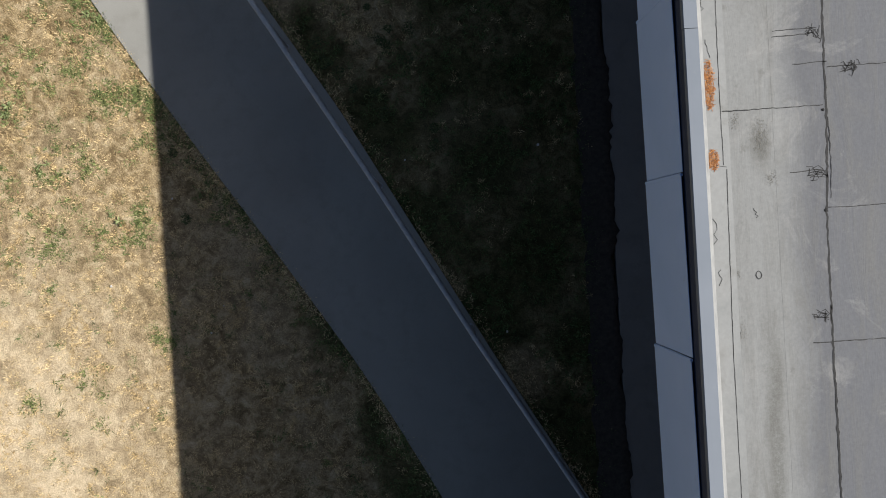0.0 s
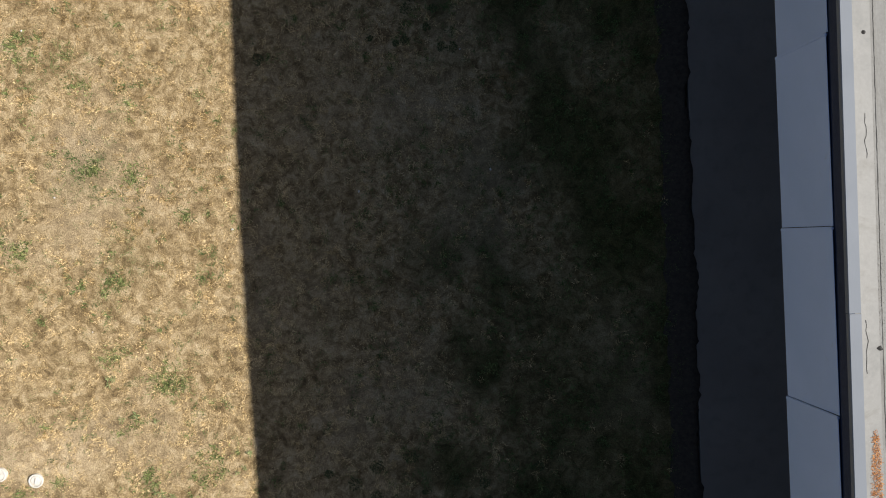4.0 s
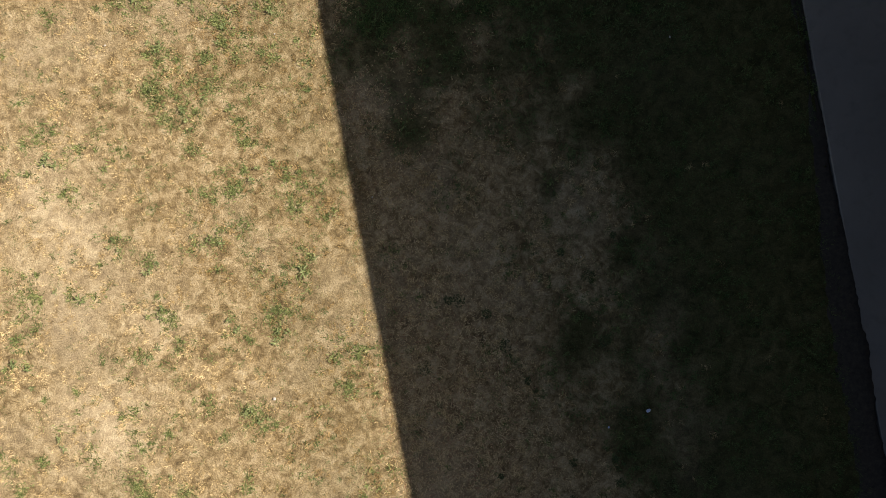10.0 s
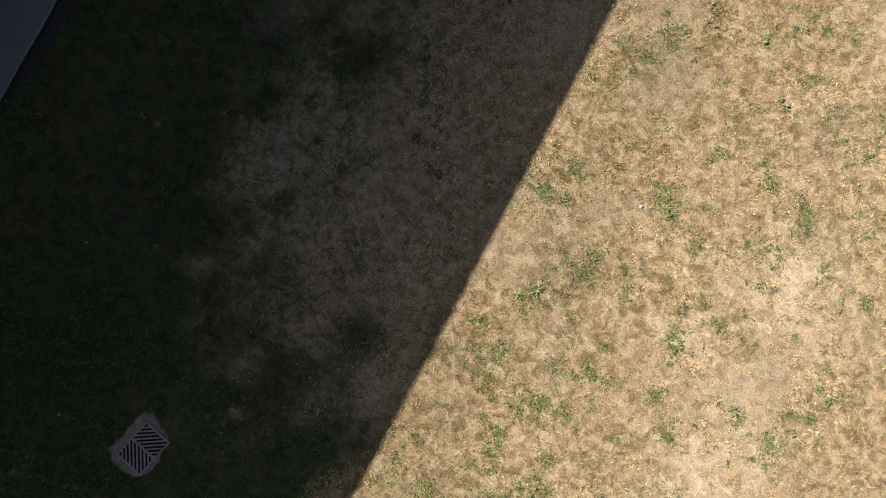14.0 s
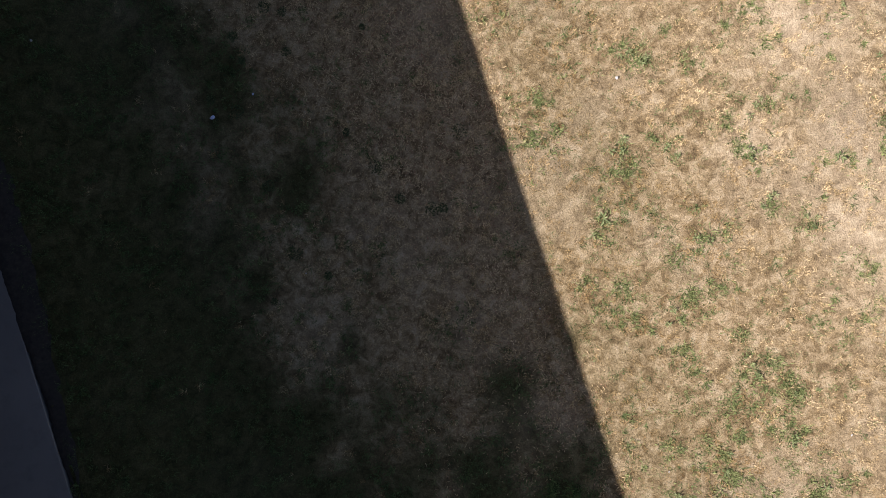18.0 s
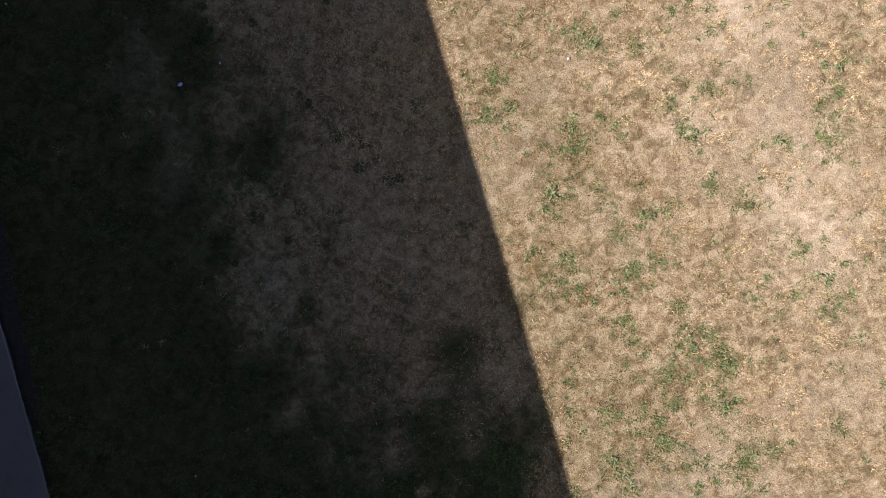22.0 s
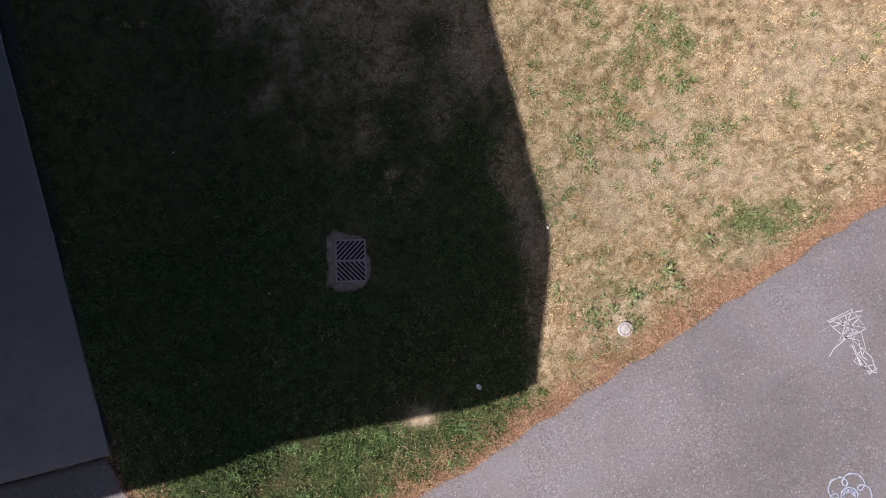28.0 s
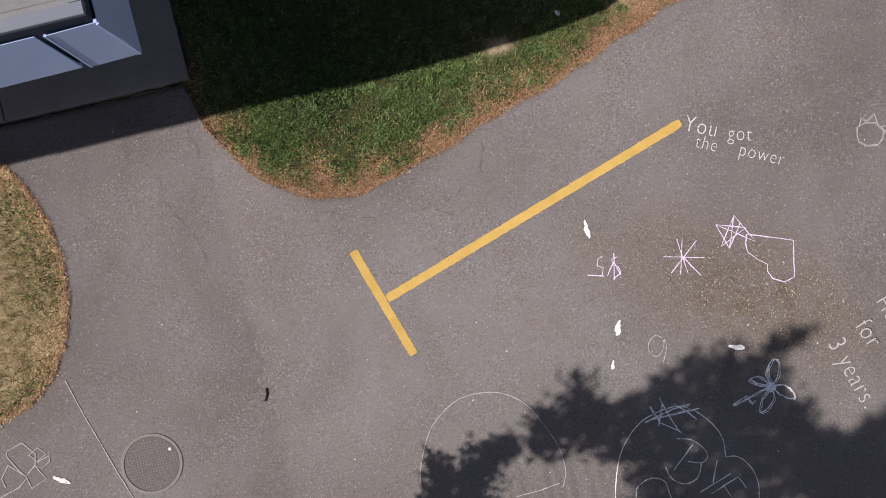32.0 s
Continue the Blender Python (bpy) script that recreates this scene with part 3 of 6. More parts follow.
for k, (y1, y0) in enumerate(zip(yb, yb[1:])):
    slab(0.0, 1.85, y0, y1, -0.1 - 0.004 * (k % 2), CONCRETE if k else LIT_CONCRETE)
for k in range(5):
    slab(1.85 + 1.85 * k, 3.7 + 1.85 * k, 24.75, 26.65, -0.1 - 0.005 * (k % 2), LIT_CONCRETE)

# soil washed over the edge of the slabs, its colour darkened for the eave's shade
SHADED_SOIL = m_plain("eave_shaded_soil", (0.028, 0.023, 0.019), (0.062, 0.05, 0.04), 0.95, 24)
r_ = np.random.RandomState(17)
yy = np.arange(-3.4, 26.62, 0.05)
lip = 0.012 + 0.035 * (np.sin(yy * 1.9) * 0.5 + np.sin(yy * 5.3 + 1) * 0.35 + np.sin(yy * 11.7 + 2) * 0.3) + r_.normal(0, 0.007, len(yy))
w_ = smooth(20.5, 23.5, yy)
x_a, x_b = -0.34 + 0.23 * w_, -0.22 + 0.135 * w_
cols = [(x_a, terrain(x_a, yy) - 0.01), (x_b, terrain(x_b, yy) + 0.012 - 0.008 * w_), (-0.06 + 0 * lip, -0.097 - 0.03 * w_), (lip - 0.02, -0.094 - 0.03 * w_), (lip, -0.103 - 0.03 * w_)]
V = np.stack([np.stack([x + r_.normal(0, 0.006, len(yy)) * (q > 0), yy, z + r_.normal(0, 0.0015, len(yy)) * (q in (1, 2))], 1) for q, (x, z) in enumerate(cols)], 1)
ids = np.arange(len(yy) * 5).reshape(-1, 5)
F_ = np.stack([ids[:-1, :-1], ids[:-1, 1:], ids[1:, 1:], ids[1:, :-1]], -1).reshape(-1, 4)
tagged(raw("soil_strip", V.reshape(-1, 3).tolist(), F_.tolist(), SHADED_SOIL, smooth=True), "strip of bare soil washed over the slab edge, coloured dark for the eave's shade", "soil", kind="stuff")

# ---- ramp with its kerb ----
n = 90
tR, tL = np.linspace(0, 1, n), np.linspace(0, 1, n)


def along(poly, t):
    d = np.concatenate([[0], np.cumsum(np.hypot(*np.diff(poly, axis=0).T))])
    return np.stack([np.interp(t * d[-1], d, poly[:, 0]), np.interp(t * d[-1], d, poly[:, 1])], 1)


R, L = along(RAMP_R, tR), along(RAMP_L, tL)
W8 = [0, 0.004, 0.25, 0.5, 0.75, 0.9, 0.905, 0.997, 1.0]
UP = [-0.1, 0.018, 0.032, 0.035, 0.035, 0.036, 0.0365, 0.037, -0.1]
vs, fs = [], []
for k in range(n):
    for w, up in zip(W8, UP):
        x, y = L[k] + (R[k] - L[k]) * w
        vs.append((x, y, float(terrain(x, y)) + up))
c = len(W8)
for k in range(n - 1):
    for w in range(c - 1):
        fs.append((k * c + w, k * c + w + 1, (k + 1) * c + w + 1, (k + 1) * c + w))
ramp = raw("concrete_ramp", vs, fs, RAMP)
tagged(ramp, "smooth grey concrete ramp with straight sawn edges crossing the lawn", "ramp", kind="structure")

# ---- handrail on the ramp ----
rail = tagged(empty("handrail"), "galvanised steel double pipe handrail on posts", "handrail")
POSTS = [(-7.25, 8.32), (-6.38, 7.05), (-5.52, 5.78), (-4.66, 4.5), (-3.82, 3.23), (-3.0, 1.9), (-2.2, 0.55), (-1.42, -0.82), (-0.66, -2.1)]
bases = [Vector((x, y, float(terrain(x, y)) + 0.036)) for x, y in POSTS]
side = Vector((-0.83, -0.56, 0))
for b in bases:
    bm = bmesh.new()
    tube(bm, b, b + Vector((0, 0, 0.92)), 0.021, 14)
    p = part("post", bm, GALV, rail)
    bm = bmesh.new()
    lathe(bm, [(0.032, 0.0), (0.032, 0.006), (0.029, 0.009), (0.023, 0.011), (0.022, 0.025)], 18, b)
    part("base_flange", bm, GALV, p)
    for h in (0.74, 0.92):
        bm = bmesh.new()
        tube(bm, b + Vector((0, 0, h - 0.03)), b + Vector((0, 0, h + 0.004)), 0.027, 14)
        part("rail_collar", bm, GALV, p)
def pipe(bm, pts, r, seg=14):
    """One bent pipe along points, with closed ends."""
    rings = []
    for k, p in enumerate(pts):
        d = (pts[min(k + 1, len(pts) - 1)] - pts[max(k - 1, 0)]).normalized()
        s = d.cross(Vector((0, 0, 1))).normalized()
        u = s.cross(d)
        rings.append([bm.verts.new(p + s * r * math.cos(2 * math.pi * q / seg) + u * r * math.sin(2 * math.pi * q / seg)) for q in range(seg)])
    for a_, b_ in zip(rings, rings[1:]):
        for q in range(seg):
            bm.faces.new((a_[q], a_[(q + 1) % seg], b_[(q + 1) % seg], b_[q]))
    bm.faces.new(rings[0][::-1])
    bm.faces.new(rings[-1])
    bmesh.ops.recalc_face_normals(bm, faces=bm.faces)
    for f in bm.faces:
        f.smooth = True
    return bm


for h in (0.92, 0.74):
    first = bases[0] + (bases[0] - bases[1]) * 0.35
    last = bases[-1] + (bases[-1] - bases[-2]) * 0.3
    run = [p + Vector((0, 0, h)) for p in [first] + bases + [last]]
    part("rail", pipe(bmesh.new(), run, 0.0215), GALV, rail)

# ---- building ----
ROOF_Y0, ROOF_Y1 = -14.0, 27.32
building = tagged(empty("building"), "low flat-roofed building with a deep eave and pale metal fascia", "building", kind="structure")
bm = bmesh.new()
box(bm, 1.85, 2.05, -14.0, 24.75, -0.11, 3.2)
part("wall", bm, WALL, building)
bm = bmesh.new()
box(bm, 2.05, 14.0, 24.55, 24.75, -0.11, 3.2)
part("wall", bm, WALL, building)
bm = bmesh.new()
box(bm, 13.6, 13.8, -14.0, 24.55, -0.4, 3.2)
part("wall", bm, WALL, building)
bm = bmesh.new()
box(bm, 2.05, 13.6, -14.0, -13.8, -0.4, 3.2)
part("wall", bm, WALL, building)
bm = bmesh.new()
box(bm, -0.38, 14.0, ROOF_Y0, ROOF_Y1 - 0.08, 3.2, 3.62)
part("roof_deck", bm, WALL, building)
# reveal between fascia and coping, coloured navy as the drip edge's shadow
bm = bmesh.new()
box(bm, -0.428, -0.385, ROOF_Y0, ROOF_Y1 - 0.036, 3.30, 3.884)
part("reveal", bm, DARK, building)
bm = bmesh.new()
box(bm, -0.384, 14.0, ROOF_Y1 - 0.075, ROOF_Y1 - 0.036, 3.30, 3.884)
part("reveal", bm, DARK, building)
# coping: metal cap with a drip edge, in lengths
COPE_Y = [-14, -10.2, -6.5, -2.75, 0.94, 3.41, 5.83, 8.3, 10.75, 13.3, 17.0, 20.7, 24.4, ROOF_Y1 - 0.1]


def cap(length):
    """A folded metal cap of a parapet, running along y."""
    prof = [(-0.004, -0.03), (-0.004, 0.0), (0.0, 0.004), (0.066, 0.0), (0.072, -0.05)]
    bm = bmesh.new()
    a = [bm.verts.new((x, 0.002, z)) for x, z in prof]
    b = [bm.verts.new((x, length - 0.002, z)) for x, z in prof]
    for k in range(len(prof) - 1):
        bm.faces.new((a[k], b[k], b[k + 1], a[k + 1]))
    bm.faces.new(a[::-1])
    bm.faces.new(b)
    bmesh.ops.recalc_face_normals(bm, faces=bm.faces)
    return mesh_of("coping", bm, COPING)


for y0, y1 in zip(COPE_Y, COPE_Y[1:]):
    piece("coping", cap(y1 - y0), building, pose(-0.431, y0, 3.893 + 0.002 * (int(y0 * 7) % 3), 0, 0, 0))
for k in range(5):
    piece("coping", cap(2.9), building, pose(-0.433 + 2.9 * k, ROOF_Y1 - 0.034, 3.894, 0, 0, -90))
# upstand below the coping and a sloped membrane flashing behind it
bm = bmesh.new()
box(bm, -0.395, -0.362, ROOF_Y0, ROOF_Y1 - 0.08, 3.6, 3.885)
part("upstand", bm, CREAM, building)
bm = bmesh.new()
box(bm, -0.362, 14.0, ROOF_Y1 - 0.13, ROOF_Y1 - 0.08, 3.6, 3.885)
part("upstand", bm, CREAM, building)
# fascia panels
YJ = [-13.65 + k for k in range(14)] + [0.27, 1.18, 2.24, 3.22, 4.14, 5.2, 6.155, 7.2, 8.16, 9.22, 10.17, 11.23, 12.31, 13.31, 14.32, 15.43, 16.55, 17.65, 18.65, 19.64]
YJ += [19.64 + 0.957 * k for k in range(1, 8)] + [ROOF_Y1]


def panel(width):
    """A fascia sheet with a returned bottom lip and a stiffened side edge."""
    prof = [(0.03, -0.365), (0.004, -0.372), (-0.004, -0.362), (0.020, 0.25), (0.022, 0.252), (0.025, 0.25), (0.012, -0.35)]
    bm = bmesh.new()
    a = [bm.verts.new((x, 0.0, z)) for x, z in prof]
    b = [bm.verts.new((x - 0.009, width, z)) for x, z in prof]
    for k in range(len(prof)):
        bm.faces.new((a[k], b[k], b[(k + 1) % len(prof)], a[(k + 1) % len(prof)]))
    bm.faces.new(a[::-1])
    bm.faces.new(b)
    edge_ = [bm.verts.new((x, y, z)) for y in (width - 0.016, width - 0.004) for x, z in ((-0.016, -0.362), (-0.002, -0.362), (0.022, 0.25), (0.008, 0.25))]
    for q in range(4):
        bm.faces.new((edge_[q], edge_[(q + 1) % 4], edge_[4 + (q + 1) % 4], edge_[4 + q]))
    bm.faces.new(edge_[:4])
    bm.faces.new(edge_[4:])
    bmesh.ops.recalc_face_normals(bm, faces=bm.faces)
    return mesh_of("fascia_panel", bm, FASCIA)


rnd = random.Random(4)
made = {}
for y0, y1 in zip(YJ, YJ[1:]):
    w = round(y1 - y0, 3)
    if w < 0.1:
        continue
    made.setdefault(w, panel(w - 0.004))
    piece("fascia_panel", made[w], building, pose(-0.458, y0, 3.508 + rnd.uniform(-0.004, 0.004), 0, 0, 0))
made[0.3] = panel(0.3)
piece("fascia_panel", made[0.3], building, pose(-0.45, ROOF_Y1, 3.508, 0, 0, -90))
for k in range(14):
    made.setdefault(0.99, panel(0.986))
    piece("fascia_panel", made[0.99], building, pose(-0.105 + 0.99 * k, ROOF_Y1, 3.508 + rnd.uniform(-0.004, 0.004), 0, 0, -90))
bm = bmesh.new()
low_ = [bm.verts.new((x, ROOF_Y1 + y, 3.14)) for x, y in ((-0.468, -0.02), (-0.45, -0.02), (-0.45, 0.006), (-0.468, 0.006))]
top_ = [bm.verts.new((v.co.x + 0.025, v.co.y - 0.024, 3.764)) for v in low_]
for q in range(4):
    bm.faces.new((low_[q], low_[(q + 1) % 4], top_[(q + 1) % 4], top_[q]))
bm.faces.new(top_)
bmesh.ops.recalc_face_normals(bm, faces=bm.faces)
part("corner_trim", bm, FASCIA, building)
bm = bmesh.new()
box(bm, -0.44, 14.0, ROOF_Y0, ROOF_Y1 - 0.02, 3.185, 3.2 - 0.002)
part("soffit", bm, SOFFIT, building)
# sloped flashing and membrane sheets, lapped a few millimetres over one another
FOOT = -0.309
raw("flashing", [(-0.364, ROOF_Y0, 3.886), (-0.364, ROOF_Y1 - 0.126, 3.886), (FOOT, ROOF_Y1 - 0.18, 3.774), (FOOT, ROOF_Y0, 3.774)], [(0, 3, 2, 1)], WHITE_LAP, building)
raw("flashing", [(-0.364, ROOF_Y1 - 0.126, 3.886), (14, ROOF_Y1 - 0.126, 3.886), (14, ROOF_Y1 - 0.18, 3.774), (FOOT, ROOF_Y1 - 0.18, 3.774)], [(0, 3, 2, 1)], WHITE_LAP, building)
raw("flashing_lap", [(FOOT, ROOF_Y0, 3.774), (-0.20, ROOF_Y0, 3.766), (-0.20, ROOF_Y1 - 0.25, 3.766), (FOOT, ROOF_Y1 - 0.18, 3.774)], [(0, 1, 2, 3)], CREAM, building)
raw("flashing_lap", [(FOOT, ROOF_Y1 - 0.18, 3.774), (-0.20, ROOF_Y1 - 0.25, 3.766), (14, ROOF_Y1 - 0.25, 3.766), (14, ROOF_Y1 - 0.18, 3.774)], [(0, 1, 2, 3)], CREAM, building)


def sheet(x0, x1, y0, y1, z, material):
    bm = bmesh.new()
    box(bm, x0, x1, y0, y1, z - 0.03, z)
    part("roof_sheet", bm, material, building)


CROSS = [-14, -9.6, -5.2, -0.63, 3.78, 8.2, 12.6, 17, 21.4, ROOF_Y1 - 0.2]
for k, (y0, y1) in enumerate(zip(CROSS, CROSS[1:])):
    sheet(-0.22, 0.02, y0, y1, 3.760 + 0.001 * (k % 2), MEMBRANE)
    sheet(0.02, 0.28, y0, y1, 3.7605 + 0.001 * (k % 2), MEMBRANE)
for k, (y0, y1) in enumerate(zip([-14, -8, -3.3, -0.63, 0.07, 0.76, 4.41, 9.5, 15, 21], [-8, -3.3, -0.63, 0.07, 0.76, 4.41, 9.5, 15, 21, ROOF_Y1 - 0.2])):
    sheet(0.28, 1.35, y0, y1, 3.7602 + 0.001 * (k % 2), MEMBRANE)
    sheet(1.33, 14.0, y0, y1, 3.752 + 0.003 * (k % 2), MEMBRANE)


def roof_z(x):
    """Just above the roof's surface."""
    return 3.7624 if x > -0.2 else 3.7672 + 0.08 * min(-0.2 - x, 0.1)


def seam(pts, w, jit, seed, name="seam", material=None):
    bm = bmesh.new()
    ribbon(bm, [(x, y, roof_z(x)) for x, y in pts], w, jit * 0.6, random.Random(seed), 0.0, 0.022)
    part(name, bm, material or SEALANT, building)


seam([(-0.235, -13), (-0.238, -0.6), (-0.222, 0.27)], 0.003, 0.0018, 1)
seam([(-0.236, 0.29), (-0.238, 0.6), (-0.228, 1.8), (-0.19, 2.6), (-0.172, 3.2), (-0.168, 4.28)], 0.003, 0.0018, 11)
seam([(-0.188, 4.33), (-0.19, 5.0), (-0.178, 5.5), (-0.176, 5.96)], 0.003, 0.0018, 12)
seam([(-0.176, 6.42), (-0.176, 7.0), (-0.18, 12), (-0.19, 27)], 0.003, 0.0018, 13)
seam([(-0.31, 0.285), (-0.27, 0.29), (-0.222, 0.28)], 0.0025, 0.002, 14)
seam([(-0.318, 4.325), (-0.25, 4.31), (-0.15, 4.30)], 0.005, 0.004, 15)
seam([(0.262, -13), (0.258, -0.64), (0.262, 0.05), (0.278, 0.3), (0.286, 0.55), (0.287, 0.76), (0.294, 1.1), (0.303, 1.47)], 0.0105, 0.005, 2)
seam([(0.289, 1.49), (0.291, 1.8), (0.305, 2.4), (0.318, 3.4), (0.33, 4.6), (0.33, 27)], 0.0105, 0.005, 3)
for k, (y0, y1, dx) in enumerate([(0.1, 0.5, 0.01), (2.4, 2.8, -0.008)]):
    ym = (y0 + y1) / 2
    seam([(0.285 + dx * 0.4, y0), (0.285 + dx, ym), (0.288 + dx * 0.5, y1)], 0.0032, 0.005, 70 + k)
for k, (x0, x1, y) in enumerate([(-0.23, 0.27, 0.553), (0.30, 1.3, 0.745), (0.13, 0.30, 0.765), (0.27, 1.3, 0.052), (0.16, 1.3, -0.61), (0.345, 1.3, 1.478), (-0.145, 0.33, 3.768), (0.06, 0.29, 2.24),
                                 (0.04, 0.24, 0.935), (0.035, 0.22, 0.905), (0.09, 0.25, 0.235), (-0.03, 0.3, 6.607), (0.13, 0.27, 2.20), (-0.24, -0.03, 6.47)]):
    seam([(x0, y), ((x0 + x1) / 2, y + 0.004), (x1, y + 0.006)], 0.0044, 0.0035, 20 + k)
# tarred joints that branch out along the cracks
for k, (x0, y0, x1) in enumerate([(0.20, 0.925, 0.285), (0.36, 0.742, 0.47), (0.17, 0.215, 0.28), (0.16, -0.48, 0.26), (0.17, 2.245, 0.31)]):
    r_ = random.Random(200 + k)
    for q in range(14):
        xa, xb = sorted((r_.uniform(x0, x1), r_.uniform(x0, x1)))
        ya = y0 + r_.gauss(0, 0.018)
        seam([(xa, ya), ((xa + xb) / 2, ya + r_.uniform(-0.012, 0.012)), (xb, y0 + r_.gauss(0, 0.02))], 0.0036, 0.006, 210 + 20 * k + q)
# hairline cracks and blisters in the flashing
for k, (x, y, ln) in enumerate([(-0.29, 1.78, 0.09), (-0.305, 1.05, 0.06), (-0.285, 0.82, 0.09), (-0.30, -0.1, 0.13), (-0.285, -0.3, 0.08), (-0.245, 4.05, 0.1), (-0.28, 8.05, 0.3), (-0.25, 7.6, 0.25), (-0.22, 8.6, 0.28), (-0.27, 9.3, 0.2), (-0.21, 7.25, 0.2),
                                (0.17, 4.0, 0.05), (0.22, 3.55, 0.09), (-0.09, 0.02, 0.05), (-0.27, 10.4, 0.3), (-0.24, 11.6, 0.25)]):
    r_ = random.Random(300 + k)
    seam([(x + r_.uniform(-0.012, 0.012), y + ln * q / 5) for q in range(6)], 0.0028, 0.006, 310 + k)
for k, (x, y) in enumerate([(-0.24, 6.41), (-0.232, 6.0)]):
    seam([(x + 0.03 * math.cos(a / 10 * 2 * math.pi), y + 0.065 * math.sin(a / 10 * 2 * math.pi)) for a in range(11)], 0.004, 0.001, 40 + k)
seam([(-0.09 + 0.014 * math.cos(a / 8 * 2 * math.pi), -0.26 + 0.02 * math.sin(a / 8 * 2 * math.pi)) for a in range(9)], 0.005, 0.001, 44)
# dark clots of tar
for k, (x, y, r0) in enumerate([(-0.156, 3.934, 0.016), (-0.07, 3.93, 0.012), (-0.078, 3.03, 0.026), (0.27, 3.42, 0.022), (0.27, 0.535, 0.012), (0.258, 0.04, 0.014), (0.11, 4.34, 0.01), (0.235, 6.1, 0.012), (0.12, 5.65, 0.02), (-0.246, 9.155, 0.018), (-0.2, 10.54, 0.02), (-0.2, 14.3, 0.018), (-0.24, 12.3, 0.016)]):
    r_ = random.Random(400 + k)
    bm = bmesh.new()
    ring_ = [bm.verts.new((x + r0 * r_.uniform(0.6, 1.1) * math.cos(q * math.pi / 5), y + r0 * r_.uniform(0.5, 0.9) * math.sin(q * math.pi / 5), roof_z(x) + 0.0005)) for q in range(10)]
    top_ = bm.verts.new((x, y, roof_z(x) + 0.005))
    for q in range(10):
        bm.faces.new((ring_[q], ring_[(q + 1) % 10], top_))
    part("tar_clot", bm, SEALANT, building)


def grime(cx, cy, rx, ry, count, seed, z=3.7622):
    """Specks of dirt and moss gathered on the membrane."""
    count = count * 5
    r = np.random.RandomState(seed)
    x, y = cx + r.normal(0, rx * 0.5, count), cy + r.normal(0, ry * 0.5, count)
    s, a = r.uniform(0.0006, 0.002, count), r.uniform(0, 2 * np.pi, count)
    V = np.stack([np.stack([x + s * np.cos(a + q), y + s * np.sin(a + q), np.full(count, z) + r.uniform(0, 0.0015, count)], 1) for q in (0, 1.9, 3.3, 4.9)], 1).reshape(-1, 3)
    ob = raw("roof_dirt", V.tolist(), np.arange(count * 4).reshape(-1, 4).tolist(), GRIME)
    tagged(ob, "dark specks of dirt and moss on the roof membrane", "roof dirt", kind="stuff")


for k, (x, y, rx, ry, n) in enumerate([(-0.045, 1.6, 0.05, 0.14, 260), (-0.055, 1.3, 0.03, 0.12, 90), (-0.05, 0.42, 0.05, 0.09, 110), (-0.17, 0.5, 0.03, 0.05, 30),
                                       (0.0, 0.21, 0.03, 0.03, 30), (-0.19, -0.53, 0.04, 0.05, 40), (-0.2, -0.25, 0.02, 0.03, 20),
                                       (0.0, 2.93, 0.05, 0.2, 300), (0.01, 2.55, 0.05, 0.25, 200), (-0.02, 3.55, 0.03, 0.14, 90), (-0.055, 4.7, 0.045, 0.45, 420), (-0.05, 5.4, 0.05, 0.35, 360), (-0.045, 7.0, 0.05, 0.35, 460), (-0.05, 7.9, 0.06, 0.6, 300),
                                       (-0.2, 11.0, 0.04, 0.7, 260), (-0.22, 13.2, 0.04, 0.9, 260), (0.1, 26.6, 0.5, 0.2, 700), (-0.1, 25.4, 0.15, 0.5, 400), (0.9, 26.7, 0.5, 0.15, 500), (0.5, 1.9, 0.3, 0.3, 60)]):
    grime(x, y, rx, ry, n, 60 + k)

# roof drain with a domed strainer
drain = tagged(empty("roof_drain", pose(-0.055, 6.2, 3.768) @ Matrix.Scale(0.87, 4)), "white slotted dome strainer over a roof drain", "roof drain")
bm = bmesh.new()
lathe(bm, [(0.105, 0.0), (0.105, 0.012), (0.088, 0.014)], 28)
part("base_ring", bm, DARK, drain)
bm = bmesh.new()
lathe(bm, [(0.07, 0.0), (0.066, 0.09), (0.06, 0.106)], 24)
part("dark_core", bm, PIT, drain)
for k in range(20):
    a = 2 * math.pi * k / 20
    bm = bmesh.new()
    d = Vector((math.cos(a), math.sin(a), 0))
    tube(bm, d * 0.088 + Vector((0, 0, 0.01)), d * 0.08 + Vector((0, 0, 0.115)), 0.005, 6)
    part("rib", bm, DARK, drain)
bm = bmesh.new()
seg = 48
outer = [bm.verts.new((0.088 * math.cos(2 * math.pi * k / seg), 0.088 * math.sin(2 * math.pi * k / seg), 0.118)) for k in range(seg)]
mid_ = [bm.verts.new((0.075 * math.cos(2 * math.pi * k / seg), 0.075 * math.sin(2 * math.pi * k / seg), 0.125)) for k in range(seg)]
inn = [bm.verts.new((0.034 * math.cos(2 * math.pi * k / seg), 0.034 * math.sin(2 * math.pi * k / seg), 0.131)) for k in range(seg)]
for k in range(seg):
    q = (k + 1) % seg
    bm.faces.new((outer[k], outer[q], mid_[q], mid_[k]))
    if k % 3:
        bm.faces.new((mid_[k], mid_[q], inn[q], inn[k]))
bm.faces.new(inn)
part("dome_top", bm, PLASTIC, drain)
# black discs on the dome paint in the dark of its holes
for k in range(8):
    a = 2 * math.pi * k / 8
    bm = bmesh.new()
    lathe(bm, [(0.005, 0.0), (0.005, 0.002), (0.003, 0.003)], 8, (0.02 * math.cos(a), 0.02 * math.sin(a), 0.1315))
    part("hole", bm, PIT, drain)


